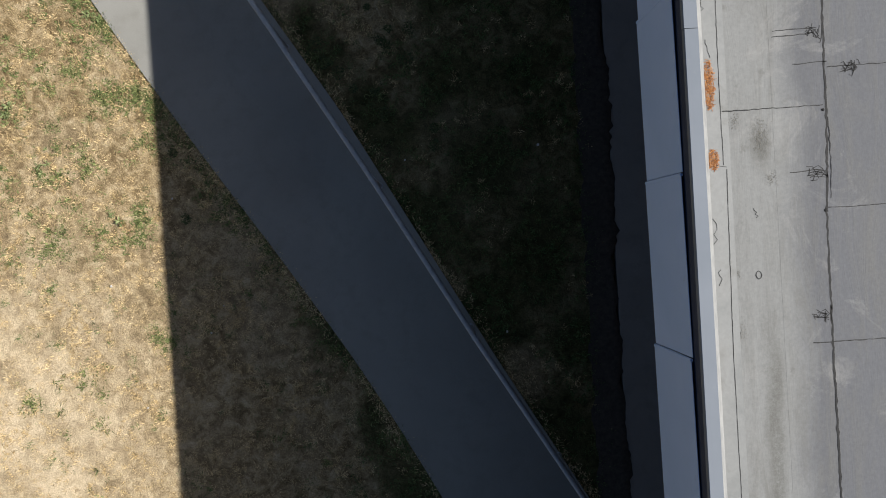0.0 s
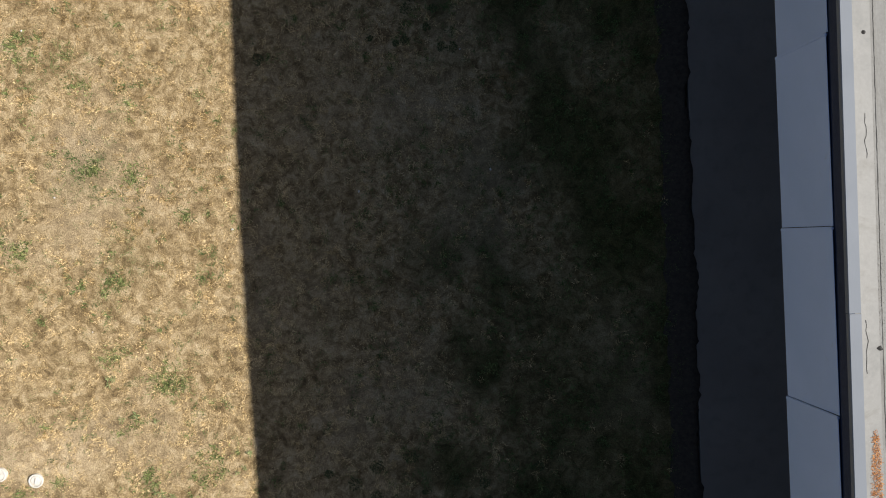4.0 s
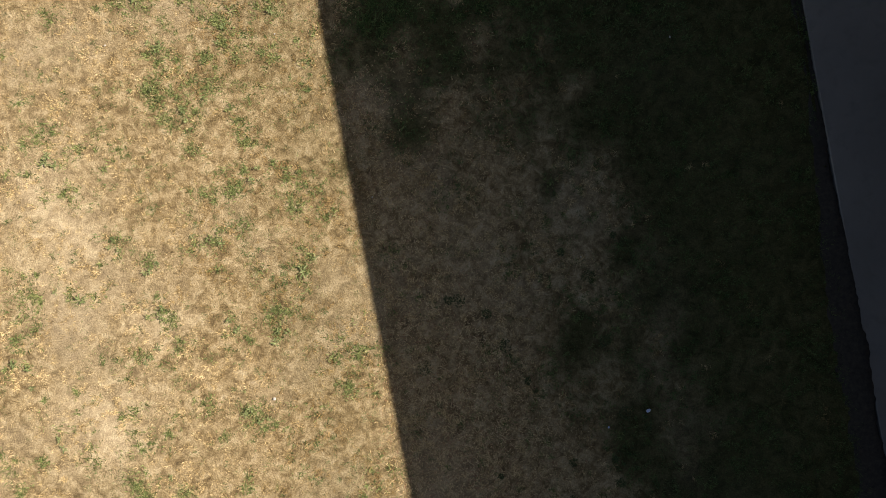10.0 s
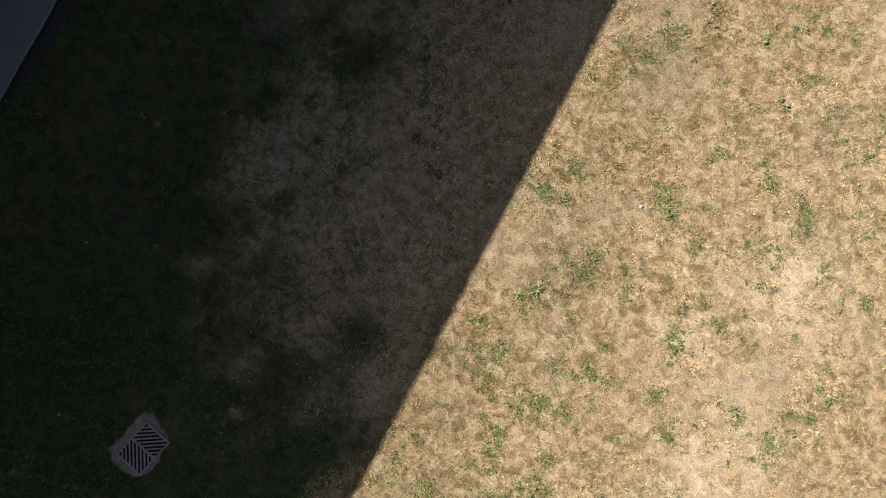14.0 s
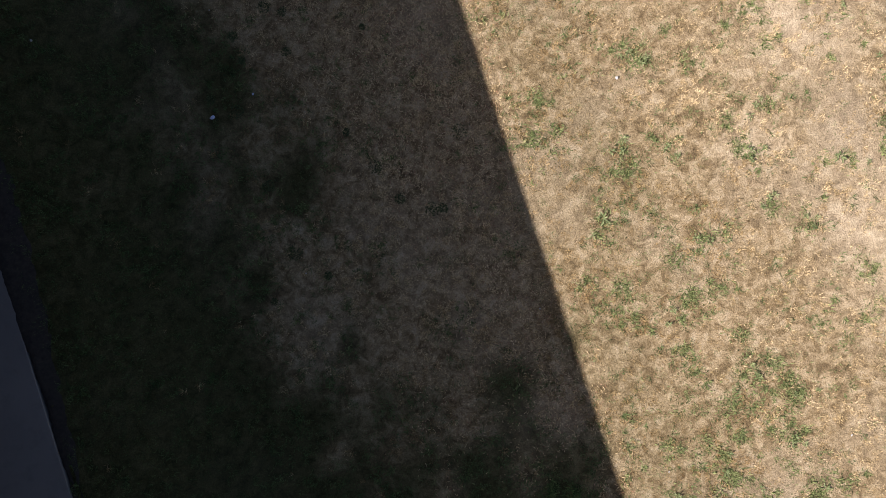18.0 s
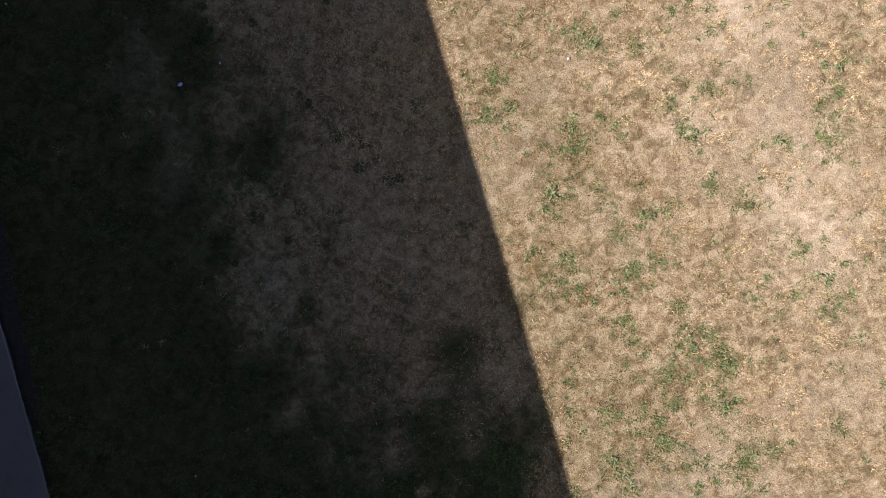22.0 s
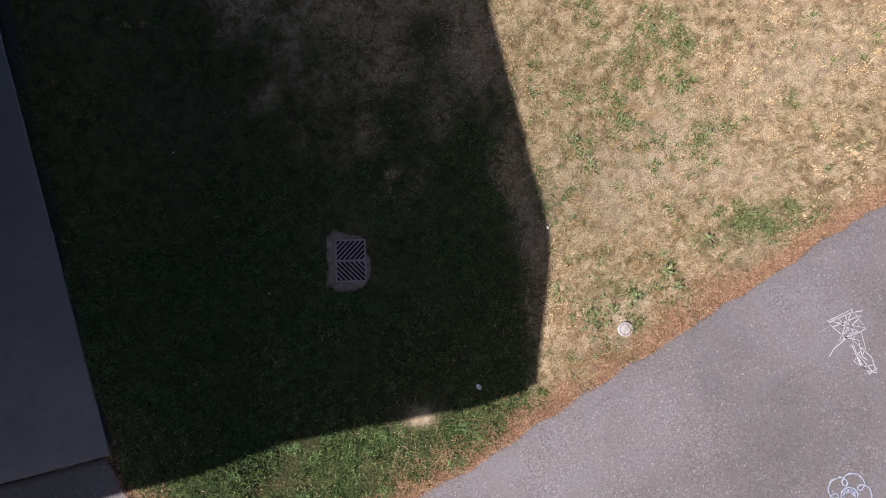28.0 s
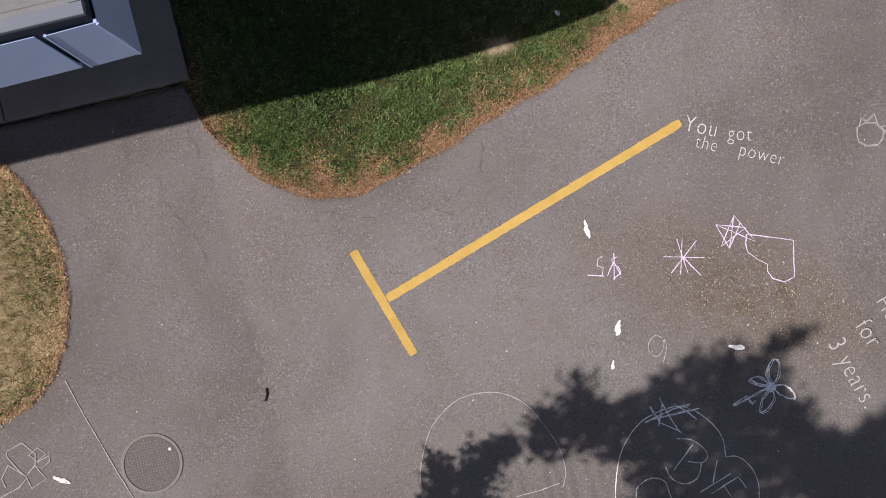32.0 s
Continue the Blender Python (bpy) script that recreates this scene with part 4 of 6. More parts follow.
def needle_heap(cx, cy, rx, ry, z, count, seed, square, label, material=NEEDLES):
    r = np.random.RandomState(seed)
    if square:
        u, v = r.uniform(-1, 1, count), r.uniform(-1, 1, count)
    else:
        a, q = r.uniform(0, 2 * np.pi, count), np.sqrt(r.uniform(0, 1, count))
        u, v = q * np.cos(a), q * np.sin(a)
    x, y = cx + u * rx, cy + v * ry
    if square:
        k = field(x, y, 26.0, seed) > 0.12 + 0.5 * smooth(0.55, 1.0, np.maximum(np.abs(u), np.abs(v)))
        x, y, count = x[k], y[k], int(k.sum())
    th, le = r.uniform(0, np.pi, count), r.uniform(0.006, 0.017, count)
    dx, dy, w = np.cos(th) * le, np.sin(th) * le, 0.0014
    zz = z + r.uniform(0.001, 0.006, count)
    V = np.stack([np.stack([x - dx - dy * w / le, y - dy + dx * w / le, zz], 1), np.stack([x - dx + dy * w / le, y - dy - dx * w / le, zz], 1),
                  np.stack([x + dx, y + dy, zz + r.uniform(-0.003, 0.005, count)], 1)], 1).reshape(-1, 3)
    ob = raw("pine_needles", V.tolist(), np.arange(count * 3).reshape(-1, 3).tolist(), material)
    return tagged(ob, label, "pine needles", kind="stuff")


needle_heap(-0.09, 6.19, 0.135, 0.215, 3.766, 5200, 3, True, "orange pine needles heaped round the roof drain")
needle_heap(-0.288, 0.69, 0.024, 0.125, 3.772, 420, 4, False, "small drift of orange pine needles by the parapet")
needle_heap(-0.287, 0.32, 0.026, 0.05, 3.772, 200, 5, False, "small drift of orange pine needles by the parapet")
needle_heap(-0.29, 1.45, 0.012, 0.085, 3.772, 90, 45, False, "few orange pine needles by the parapet")
needle_heap(-0.285, 1.29, 0.016, 0.05, 3.772, 110, 46, False, "few orange pine needles by the parapet")
needle_heap(-0.1, 6.64, 0.045, 0.05, 3.764, 60, 6, False, "few orange pine needles on the roof membrane")
needle_heap(-0.09, 6.66, 0.05, 0.06, 3.763, 160, 53, False, "old brown pine needles on the roof membrane", OLD_NEEDLES)
needle_heap(-0.178, 3.335, 0.04, 0.05, 3.763, 160, 8, False, "few brown pine needles on the roof membrane", OLD_NEEDLES)
needle_heap(-0.017, 3.49, 0.03, 0.06, 3.763, 150, 7, False, "old brown pine needles on the roof membrane", OLD_NEEDLES)
needle_heap(0.0, 2.93, 0.032, 0.15, 3.763, 420, 9, False, "old brown pine needles on the roof membrane", OLD_NEEDLES)
needle_heap(-0.035, 7.02, 0.032, 0.3, 3.763, 700, 48, False, "old brown pine needles on the roof membrane", OLD_NEEDLES)
needle_heap(-0.24, 9.75, 0.03, 0.34, 3.770, 760, 10, False, "long drift of tan pine needles by the parapet")
needle_heap(-0.257, 9.02, 0.022, 0.125, 3.771, 420, 51, False, "small drift of orange pine needles by the parapet")
needle_heap(-0.06, 13.32, 0.17, 0.30, 3.769, 2600, 52, False, "orange pine needles heaped round a second roof drain")

# roof vent whose cap shades the drain
vent = tagged(empty("roof_vent", pose(0.975, 6.25, 3.765)), "round metal roof exhaust vent with a domed cap", "roof vent")
bm = bmesh.new()
lathe(bm, [(0.24, 0.0), (0.24, 0.02), (0.17, 0.04), (0.16, 0.5)], 28)
part("pipe", bm, GALV, vent)
bm = bmesh.new()
lathe(bm, [(0.26, 0.52), (0.275, 0.54), (0.275, 0.66), (0.25, 0.72), (0.15, 0.77), (0.03, 0.785)], 32)
part("cap", bm, GALV, vent)
for k in range(4):
    a = math.pi / 4 + k * math.pi / 2
    bm = bmesh.new()
    tube(bm, (0.17 * math.cos(a), 0.17 * math.sin(a), 0.45), (0.25 * math.cos(a), 0.25 * math.sin(a), 0.56), 0.01, 8)
    part("bracket", bm, GALV, vent)

# ---- yellow road paint ----
paint = tagged(empty("yellow_line"), "yellow painted T-shaped ground marking on asphalt", "road marking")


def stripe(a, b, w, seed):
    r = random.Random(seed)
    bm = bmesh.new()
    a, b = Vector(a), Vector(b)
    d = (b - a).normalized()
    s = Vector((-d.y, d.x, 0))
    n = 90
    rows = []
    for k in range(n + 1):
        p = a.lerp(b, k / n)
        end = 0.72 if k in (0, n) else 1.0
        rows.append((bm.verts.new(p + s * (w / 2 * end + r.uniform(-0.003, 0.003))), bm.verts.new(p - s * (w / 2 * end + r.uniform(-0.003, 0.003)))))
    for p, q in zip(rows, rows[1:]):
        bm.faces.new((p[0], p[1], q[1], q[0]))
    bmesh.ops.recalc_face_normals(bm, faces=bm.faces)
    part("stripe", bm, YELLOW, paint)


T0, T1, T2, T3 = (Vector((x, y, float(path_z(np.array(x))) + TOP + 0.002)) for x, y in ((-4.55, 28.27), (-1.375, 29.25), (-1.16, 28.71), (-1.5, 29.85)))
stripe(T1, T0, 0.088, 1)
stripe(T2, T3, 0.088, 2)

# ---- chalk ----
chalk_rnd = random.Random(9)


def rounded(st):
    """The same stroke with its long bends drawn as a smooth hand would."""
    if len(st) < 4:
        return st
    p = [st[0]] + list(st) + [st[-1]]
    out = []
    for a, b, c, d in zip(p, p[1:], p[2:], p[3:]):
        for q in range(5):
            t = q / 5
            out.append(tuple(0.5 * (2 * b[i] + (c[i] - a[i]) * t + (2 * a[i] - 5 * b[i] + 4 * c[i] - d[i]) * t * t + (3 * b[i] - a[i] - 3 * c[i] + d[i]) * t ** 3) for i in (0, 1)))
    return out + [st[-1]]


def chalk_drawing(name, material, label, strokes):
    bm = bmesh.new()
    for st in strokes:
        st = rounded(st) if name in ("chalk_circle", "chalk_cloud", "chalk_loop", "chalk_letters", "chalk_flower") else st
        ribbon(bm, [court(u, v, 0.002) for u, v in st], 0.009 if material is not CHALK_F else 0.008, 0.002, chalk_rnd)
        if name in ("chalk_flower", "blue_chalk_star", "chalk_drawing"):
            ou, ov = chalk_rnd.uniform(-1.6, 1.6), chalk_rnd.uniform(-1.6, 1.6)
            ribbon(bm, [court(u + ou + chalk_rnd.uniform(-0.8, 0.8), v + ov + chalk_rnd.uniform(-0.8, 0.8), 0.003) for u, v in st], 0.006, 0.003, chalk_rnd)
    tagged(part(name, bm, material), label + " on the asphalt", "chalk drawing", group="chalk drawings on the asphalt")


chalk_drawing("pink_chalk", CHALK_P, "chalk star and heart", [
    [(333, -85), (329, -53)],
    [(333, -85), (321, -55), (344, -73), (316, -76), (353, -60), (333, -85)],
    [(316, -76), (329, -53), (339, -78)],
    [(345, -67), (389, -61), (390, -26), (381, -21), (370, -24), (365, -31), (365, -38), (355, -43), (346, -50), (344, -58), (345, -67)],
])
chalk_drawing("chalk_asterisk", CHALK_P, "pinkish chalk asterisk", [
    [(279, -62), (290, -29)],
    [(298, -61), (274, -29)],
    [(266, -45), (306, -44)],
    [(285, -45), (302, -27)],
    [(284, -62), (283, -28)],
])
chalk_drawing("chalk_mark", CHALK_P, "small chalk squiggles", [
    [(194, -27), (210, -26)],
    [(208, -45), (204, -43), (203, -36), (209, -34), (208, -26)],
    [(223, -45), (217, -42), (219, -37), (224, -35), (226, -29), (219, -23)],
    [(219, -48), (220, -22)],
    [(213, -26), (219, -40), (226, -27)],
])
chalk_drawing("chalk_loop", CHALK_F, "faint worn chalk loop", [
    [(266, 34), (259, 32), (253, 39), (254, 48), (261, 52), (267, 45), (268, 35), (270, 44), (267, 58)],
])
chalk_drawing("chalk_flower", CHALK_B, "pale chalk flower with stem", [
    [(369 + (1.2 + q * 0.22) * math.cos(q * 0.9), 80 + (1.2 + q * 0.22) * math.sin(q * 0.9)) for q in range(18)],
    [(369 + 4.5 * math.cos(q * 2.2), 80 + 4.5 * math.sin(q * 2.2)) for q in range(9)],
    [(368, 78), (364, 68), (368, 57)],
    [(366, 79), (356, 77), (350, 73)],
    [(369, 80), (366, 67), (370, 54), (376, 57), (375, 71), (369, 80)],
    [(369, 80), (381, 78), (390, 85), (391, 91), (381, 89), (369, 80)],
    [(369, 80), (372, 91), (366, 101), (359, 105), (361, 92), (369, 80)],
    [(369, 80), (359, 80), (348, 75), (357, 71), (369, 80)],
    [(369, 80), (362, 83), (347, 92), (333, 99), (347, 89)],
    [(347, 92), (352, 98), (354, 94)],
    [(367, 77), (372, 83), (367, 82), (372, 77), (366, 79), (373, 81)],
])
chalk_drawing("chalk_circle", CHALK_F, "large faint chalk circle", [
    [(34, 197), (31, 173), (34, 150), (41, 127), (54, 109), (70, 96), (91, 90), (112, 90), (134, 100), (148, 115), (160, 131), (169, 147), (174, 167), (171, 182)],
    [(126, 192), (147, 186), (168, 178)],
])
chalk_drawing("chalk_cloud", CHALK_N, "white chalk cloud outline with letters", [
    [(222, 192), (223, 169), (228, 144), (240, 123), (255, 110), (277, 101), (294, 103), (312, 115), (324, 131), (327, 149)],
    [(327, 149), (340, 149), (352, 160), (358, 174), (359, 189)],
    [(242, 192), (243, 181), (252, 173), (261, 171), (270, 175), (274, 186), (276, 191)],
])
chalk_drawing("chalk_letters", CHALK_N, "large hand drawn chalk letters", [
    [(296, 137), (278, 163)],
    [(280, 132), (294, 133), (305, 140), (310, 149), (304, 155), (291, 154)],
    [(304, 155), (301, 169), (290, 176), (277, 172), (270, 160)],
    [(319, 153), (315, 174)],
    [(303, 184), (332, 165)],
    [(314, 185), (339, 168), (347, 179)],
    [(325, 176), (333, 188)],
])
chalk_drawing("blue_chalk_star", CHALK_B, "blue chalk star scribble", [
    [(255, 101), (265, 117), (285, 126)],
    [(264, 94), (275, 113), (284, 126)],
    [(250, 117), (277, 103), (293, 99)],
    [(258, 113), (301, 102)],
    [(277, 98), (290, 106), (299, 113)],
    [(263, 120), (267, 99)],
])
chalk_drawing("chalk_line", CHALK_F, "long straight chalk line", [
    [(-321, 79), (-302, 114), (-283, 147), (-267, 174), (-253, 197)],
])
chalk_drawing("chalk_hopscotch", CHALK_F, "faded chalk boxes scribble", [
    [(-376, 148), (-362, 140), (-349, 151), (-349, 162), (-358, 173), (-366, 166), (-377, 153), (-376, 148)],
    [(-355, 152), (-347, 145), (-339, 151), (-347, 159), (-355, 152)],
    [(-347, 159), (-336, 153), (-335, 158), (-342, 165), (-349, 163)],
    [(-358, 173), (-349, 163), (-338, 176), (-352, 185), (-358, 173)],
    [(-375, 162), (-358, 173)],
    [(-384, 195), (-364, 184), (-358, 176)],
    [(-375, 162), (-381, 175), (-377, 184)],
])
chalk_drawing("chalk_drawing", CHALK_F, "small chalk flower face", [
    [(449, -162), (450, -170), (457, -174), (467, -174), (475, -167), (475, -159), (469, -153), (458, -152), (451, -156), (449, -162)],
    [(451, -170), (453, -179), (458, -175)],
    [(459, -175), (466, -182), (469, -173)],
    [(472, -170), (479, -171), (475, -162)],
])
chalk_drawing("chalk_flower", CHALK_L, "blue chalk flower scribble", [
    [(514 + 8 * math.cos(q * 0.45), -187 + 8 * math.sin(q * 0.45)) for q in range(15)],
    [(514 + 6.5 * math.cos(q * 1.9), -187 + 6.5 * math.sin(q * 1.9)) for q in range(11)],
    [(514 + 16 * math.cos(q * 0.21) + 6 * math.cos(q * 1.26), -187 + 16 * math.sin(q * 0.21) + 6 * math.sin(q * 1.26)) for q in range(31)],
    [(514, -168), (519, -155), (516, -144)],
    [(516, -160), (524, -158), (519, -152)],
])
chalk_drawing("pink_chalk_scribble", CHALK_T, "pink chalk star scribble", [
    [(496, -351), (515, -360), (528, -362)],
    [(518, -363), (505, -333), (523, -343), (499, -352), (530, -346), (518, -363)],
    [(515, -343), (521, -324), (536, -305)],
    [(524, -332), (527, -319), (532, -315)],
    [(526, -343), (530, -327), (526, -317)],
    [(494, -352), (518, -364), (531, -345), (512, -336), (497, -349)],
    [(500, -347), (527, -358), (507, -338), (525, -334)],
    [(504, -356), (521, -336), (511, -358)],
    [(513, -337), (500, -326), (496, -319)],
    [(519, -334), (536, -318), (541, -303), (530, -306), (523, -318)],
    [(528, -328), (519, -314), (528, -309), (537, -311)],
    [(517, -330), (525, -312), (534, -302), (541, -308)],
])

SMUDGES = [(193, -72, 75), (224, 24, 100), (219, 61, 95), (336, 42, 5), (-324, 177, 20)]
for k, (u, v, ang) in enumerate(SMUDGES):
    r = random.Random(70 + k)
    bm = bmesh.new()
    a0 = radians(ang)
    vs = []
    size = (9.5, 2.6) if k != 2 else (5, 1.6)
    for q in range(16):
        a = 2 * math.pi * q / 16
        s = r.uniform(0.75, 1.1)
        p, t_ = size[0] * s * math.cos(a), size[1] * s * math.sin(a) * (1.2 if math.cos(a) > 0 else 0.7)
        vs.append(bm.verts.new(court(u + p * math.cos(a0) - t_ * math.sin(a0), v + p * math.sin(a0) + t_ * math.cos(a0), 0.003)))
    f = bm.faces.new(vs)
    bmesh.ops.recalc_face_normals(bm, faces=bm.faces)
    tagged(part("chalk_smudge", bm, CHALK_S), "thick white chalk smudge on the asphalt", "chalk mark", group="chalk drawings on the asphalt")


def chalk_text(body, u, v, size, turn, material, label):
    cu = bpy.data.curves.new("chalk_writing", "FONT")
    cu.body, cu.size, cu.offset, cu.space_character = body, size, -0.0038, 1.12
    cu.materials.append(material)
    p = court(u, v, 0.003)
    ob = new("chalk_writing", cu)
    ob.matrix_basis = Matrix.Translation(p) @ Matrix.Rotation(math.atan(-0.095) if p.x > -5.7 else 0.0, 4, "Y").inverted() @ Matrix.Rotation(radians(165.94 - turn), 4, "Z") @ Matrix.Diagonal((0.8, 1, 1, 1))
    dg = bpy.context.evaluated_depsgraph_get()
    me = bpy.data.meshes.new_from_object(ob.evaluated_get(dg))
    m = ob.matrix_basis.copy()
    bpy.data.objects.remove(ob)
    ob2 = new("chalk_writing", me)
    ob2.matrix_basis = m
    tagged(ob2, label, "chalk writing", group="chalk drawings on the asphalt")


chalk_text("You", 284, -167, 0.23, 12, CHALK_W, "white chalk word You written on the asphalt")
chalk_text("got", 326, -158, 0.2, 4, CHALK_W, "white chalk word got written on the asphalt")
chalk_text("the", 295, -151, 0.19, 14, CHALK_W, "white chalk word the written on the asphalt")
chalk_text("power", 336, -143, 0.19, 14, CHALK_W, "white chalk word power written on the asphalt")
chalk_text("3 years", 421, 38, 0.255, 61, CHALK_T, "faint chalk words 3 years written on the asphalt")
chalk_text("for", 446, 21, 0.25, 57, CHALK_T, "faint chalk word for written on the asphalt")
chalk_text("Here", 466, -3, 0.235, 59, CHALK_T, "faint chalk word Here written on the asphalt")

# cracks in the asphalt, each of a few strands
CRACKS = [[(0.65, 27.36), (0.54, 27.57), (0.6, 27.7), (0.51, 27.86), (0.35, 28.14), (0.28, 28.5)], [(-1.73, 28.47), (-1.96, 28.47), (-2.17, 28.46), (-2.33, 28.39), (-2.57, 28.25), (-2.66, 27.96)],
          [(-4.48, 27.4), (-4.79, 27.28), (-5.13, 27.21), (-5.31, 27.15), (-5.44, 27.15), (-5.65, 27.07)], [(-0.87, 28.23), (-1.18, 28.34), (-1.5, 28.48)],
          [(-4.02, 29.48), (-4.1, 29.75), (-4.2, 30.0)], [(-2.05, 28.5), (-2.2, 28.6), (-2.42, 28.57)], [(0.2, 27.0), (0.1, 27.35), (0.12, 27.6)]]
for k, st in enumerate(CRACKS):
    r_ = random.Random(90 + k)
    line = []
    for (x0, y0), (x1, y1) in zip(st, st[1:]):
        m_ = max(2, int(math.hypot(x1 - x0, y1 - y0) / 0.025))
        line += [(x0 + (x1 - x0) * q / m_ + r_.gauss(0, 0.009), y0 + (y1 - y0) * q / m_ + r_.gauss(0, 0.009)) for q in range(m_)]
    while len(line) > 3:
        m_ = r_.randint(3, 9)
        bm = bmesh.new()
        ribbon(bm, [(x, y, float(path_z(np.array(x))) + TOP + 0.0015) for x, y in line[:m_]], 0.0024, 0.003, r_)
        part("crack", bm, GRIT_SEAM, asphalt)
        line = line[m_ + r_.randint(-1, 2):]
bm = bmesh.new()
ribbon(bm, [(x, 26.662, float(path_z(np.array(x))) + TOP + 0.001) for x in np.linspace(0.1, 4.5, 40)], 0.012, 0.012, random.Random(3))
part("crack", bm, SEALANT, asphalt)

# ---- manhole ----
mz = float(path_z(np.array(1.29))) + TOP
manhole = tagged(empty("manhole_cover", pose(1.29, 30.28, mz - 0.004, 0, -1.72, 0)), "round worn cast iron manhole cover in asphalt", "manhole cover")
bm = bmesh.new()
for r0, r1, z0, z1 in ((0.30, 0.268, 0.002, 0.008),):
    seg = 48
    rings = []
    for r_, z_ in ((0.308, -0.004), (0.300, 0.008), (0.275, 0.008), (0.270, 0.0)):
        rings.append([bm.verts.new((r_ * math.cos(2 * math.pi * k / seg), r_ * math.sin(2 * math.pi * k / seg), z_)) for k in range(seg)])
    for a_, b_ in zip(rings, rings[1:]):
        for k in range(seg):
            bm.faces.new((a_[k], a_[(k + 1) % seg], b_[(k + 1) % seg], b_[k]))
part("frame", bm, RIM, manhole)
bm = bmesh.new()
lathe(bm, [(0.27, -0.003), (0.27, 0.001), (0.262, 0.003)], 48)
part("lid", bm, LID, manhole)
bm = bmesh.new()
rnd = random.Random(12)
for i in range(-9, 10):
    for j in range(-9, 10):
        x, y = i * 0.027, j * 0.027
        if math.hypot(x, y) < 0.245 and rnd.random() < 0.86:
            w, l = (0.018, 0.007) if (i + j) % 2 else (0.007, 0.018)
            box(bm, x - w / 2, x + w / 2, y - l / 2, y + l / 2, 0.002, 0.007)
tagged(part("tread_studs", bm, IRON, manhole), kind="stuff")
bm = bmesh.new()
lathe(bm, [(0.016, 0.003), (0.014, 0.0085)], 12, (-0.2, -0.1, 0))
part("lifting_eye", bm, PAPER, manhole)

# ---- drain grate in the lawn ----
gx, gy = -2.735, 25.37
gz = float(terrain(gx, gy)) + 0.012
grate = tagged(empty("drain_grate", pose(gx, gy, gz, 0, 0, 167) @ Matrix.Scale(0.88, 4)), "rusty chevron iron drain grate set in a bare mortar apron", "drain grate")
bm = bmesh.new()
rnd = random.Random(31)
prev = None
for s, z in ((0.10, 0.010), (0.72, 0.010), (0.9, 0.0), (1.02, -0.03)):
    cur = []
    for k in range(40):
        a = 2 * math.pi * k / 40
        q = 1 / max(abs(math.cos(a)) / 0.275, abs(math.sin(a)) / 0.33)
        q = min(q, 0.375) * 1.1 * s * (1 + 0.05 * math.sin(3 * a + 1) + 0.03 * math.sin(7 * a) + rnd.uniform(-0.05, 0.05))
        cur.append(bm.verts.new((q * math.cos(a), q * math.sin(a), z)))
    if prev:
        for k in range(40):
            bm.faces.new((prev[k], prev[(k + 1) % 40], cur[(k + 1) % 40], cur[k]))
    else:
        bm.faces.new(cur[::-1])
    prev = cur
bmesh.ops.recalc_face_normals(bm, faces=bm.faces)
part("apron", bm, SILT, grate)
# solid block below the bars, coloured black as the pit's shade
bm = bmesh.new()
box(bm, -0.172, 0.172, -0.242, 0.242, 0.002, 0.018)
part("pit", bm, PIT, grate)
bm = bmesh.new()
for x0, x1, y0, y1 in ((-0.185, -0.165, -0.255, 0.255), (0.165, 0.185, -0.255, 0.255), (-0.165, 0.165, -0.255, -0.235), (-0.165, 0.165, 0.235, 0.255)):
    box(bm, x0, x1, y0, y1, 0.002, 0.032, 0.003)
part("frame", bm, MORTAR, grate)
bm = bmesh.new()
box(bm, -0.165, 0.165, -0.013, 0.013, 0.016, 0.031, 0.002)
part("spine", bm, MORTAR, grate)
for sgn in (1, -1):
    for k in range(-4, 8):
        # slanted bars cut off at the rim
        off = -0.160 + 0.058 * k
        p0, p1 = (off - 0.10, 0.013), (off + 0.115, 0.235)
        t0 = max(0.0, (-0.165 - p0[0]) / 0.215)
        t1 = min(1.0, (0.165 - p0[0]) / 0.215)
        if t1 - t0 < 0.06:
            continue
        q0 = (p0[0] + 0.215 * t0, p0[1] + 0.222 * t0)
        q1 = (p0[0] + 0.215 * t1, p0[1] + 0.222 * t1)
        bm = bmesh.new()
        d = Vector((q1[0] - q0[0], q1[1] - q0[1], 0)).normalized()
        s = Vector((-d.y, d.x, 0)) * 0.0085
        ring = [Vector((*q0, 0)) + s, Vector((*q0, 0)) - s, Vector((*q1, 0)) - s, Vector((*q1, 0)) + s]
        top = [bm.verts.new((v.x, v.y * sgn, 0.030)) for v in ring]
        low = [bm.verts.new((v.x, v.y * sgn, 0.017)) for v in ring]
        bm.faces.new(top)
        for e in range(4):
            bm.faces.new((top[e], low[e], low[(e + 1) % 4], top[(e + 1) % 4]))
        bmesh.ops.recalc_face_normals(bm, faces=bm.faces)
        part("bar", bm, MORTAR, grate)


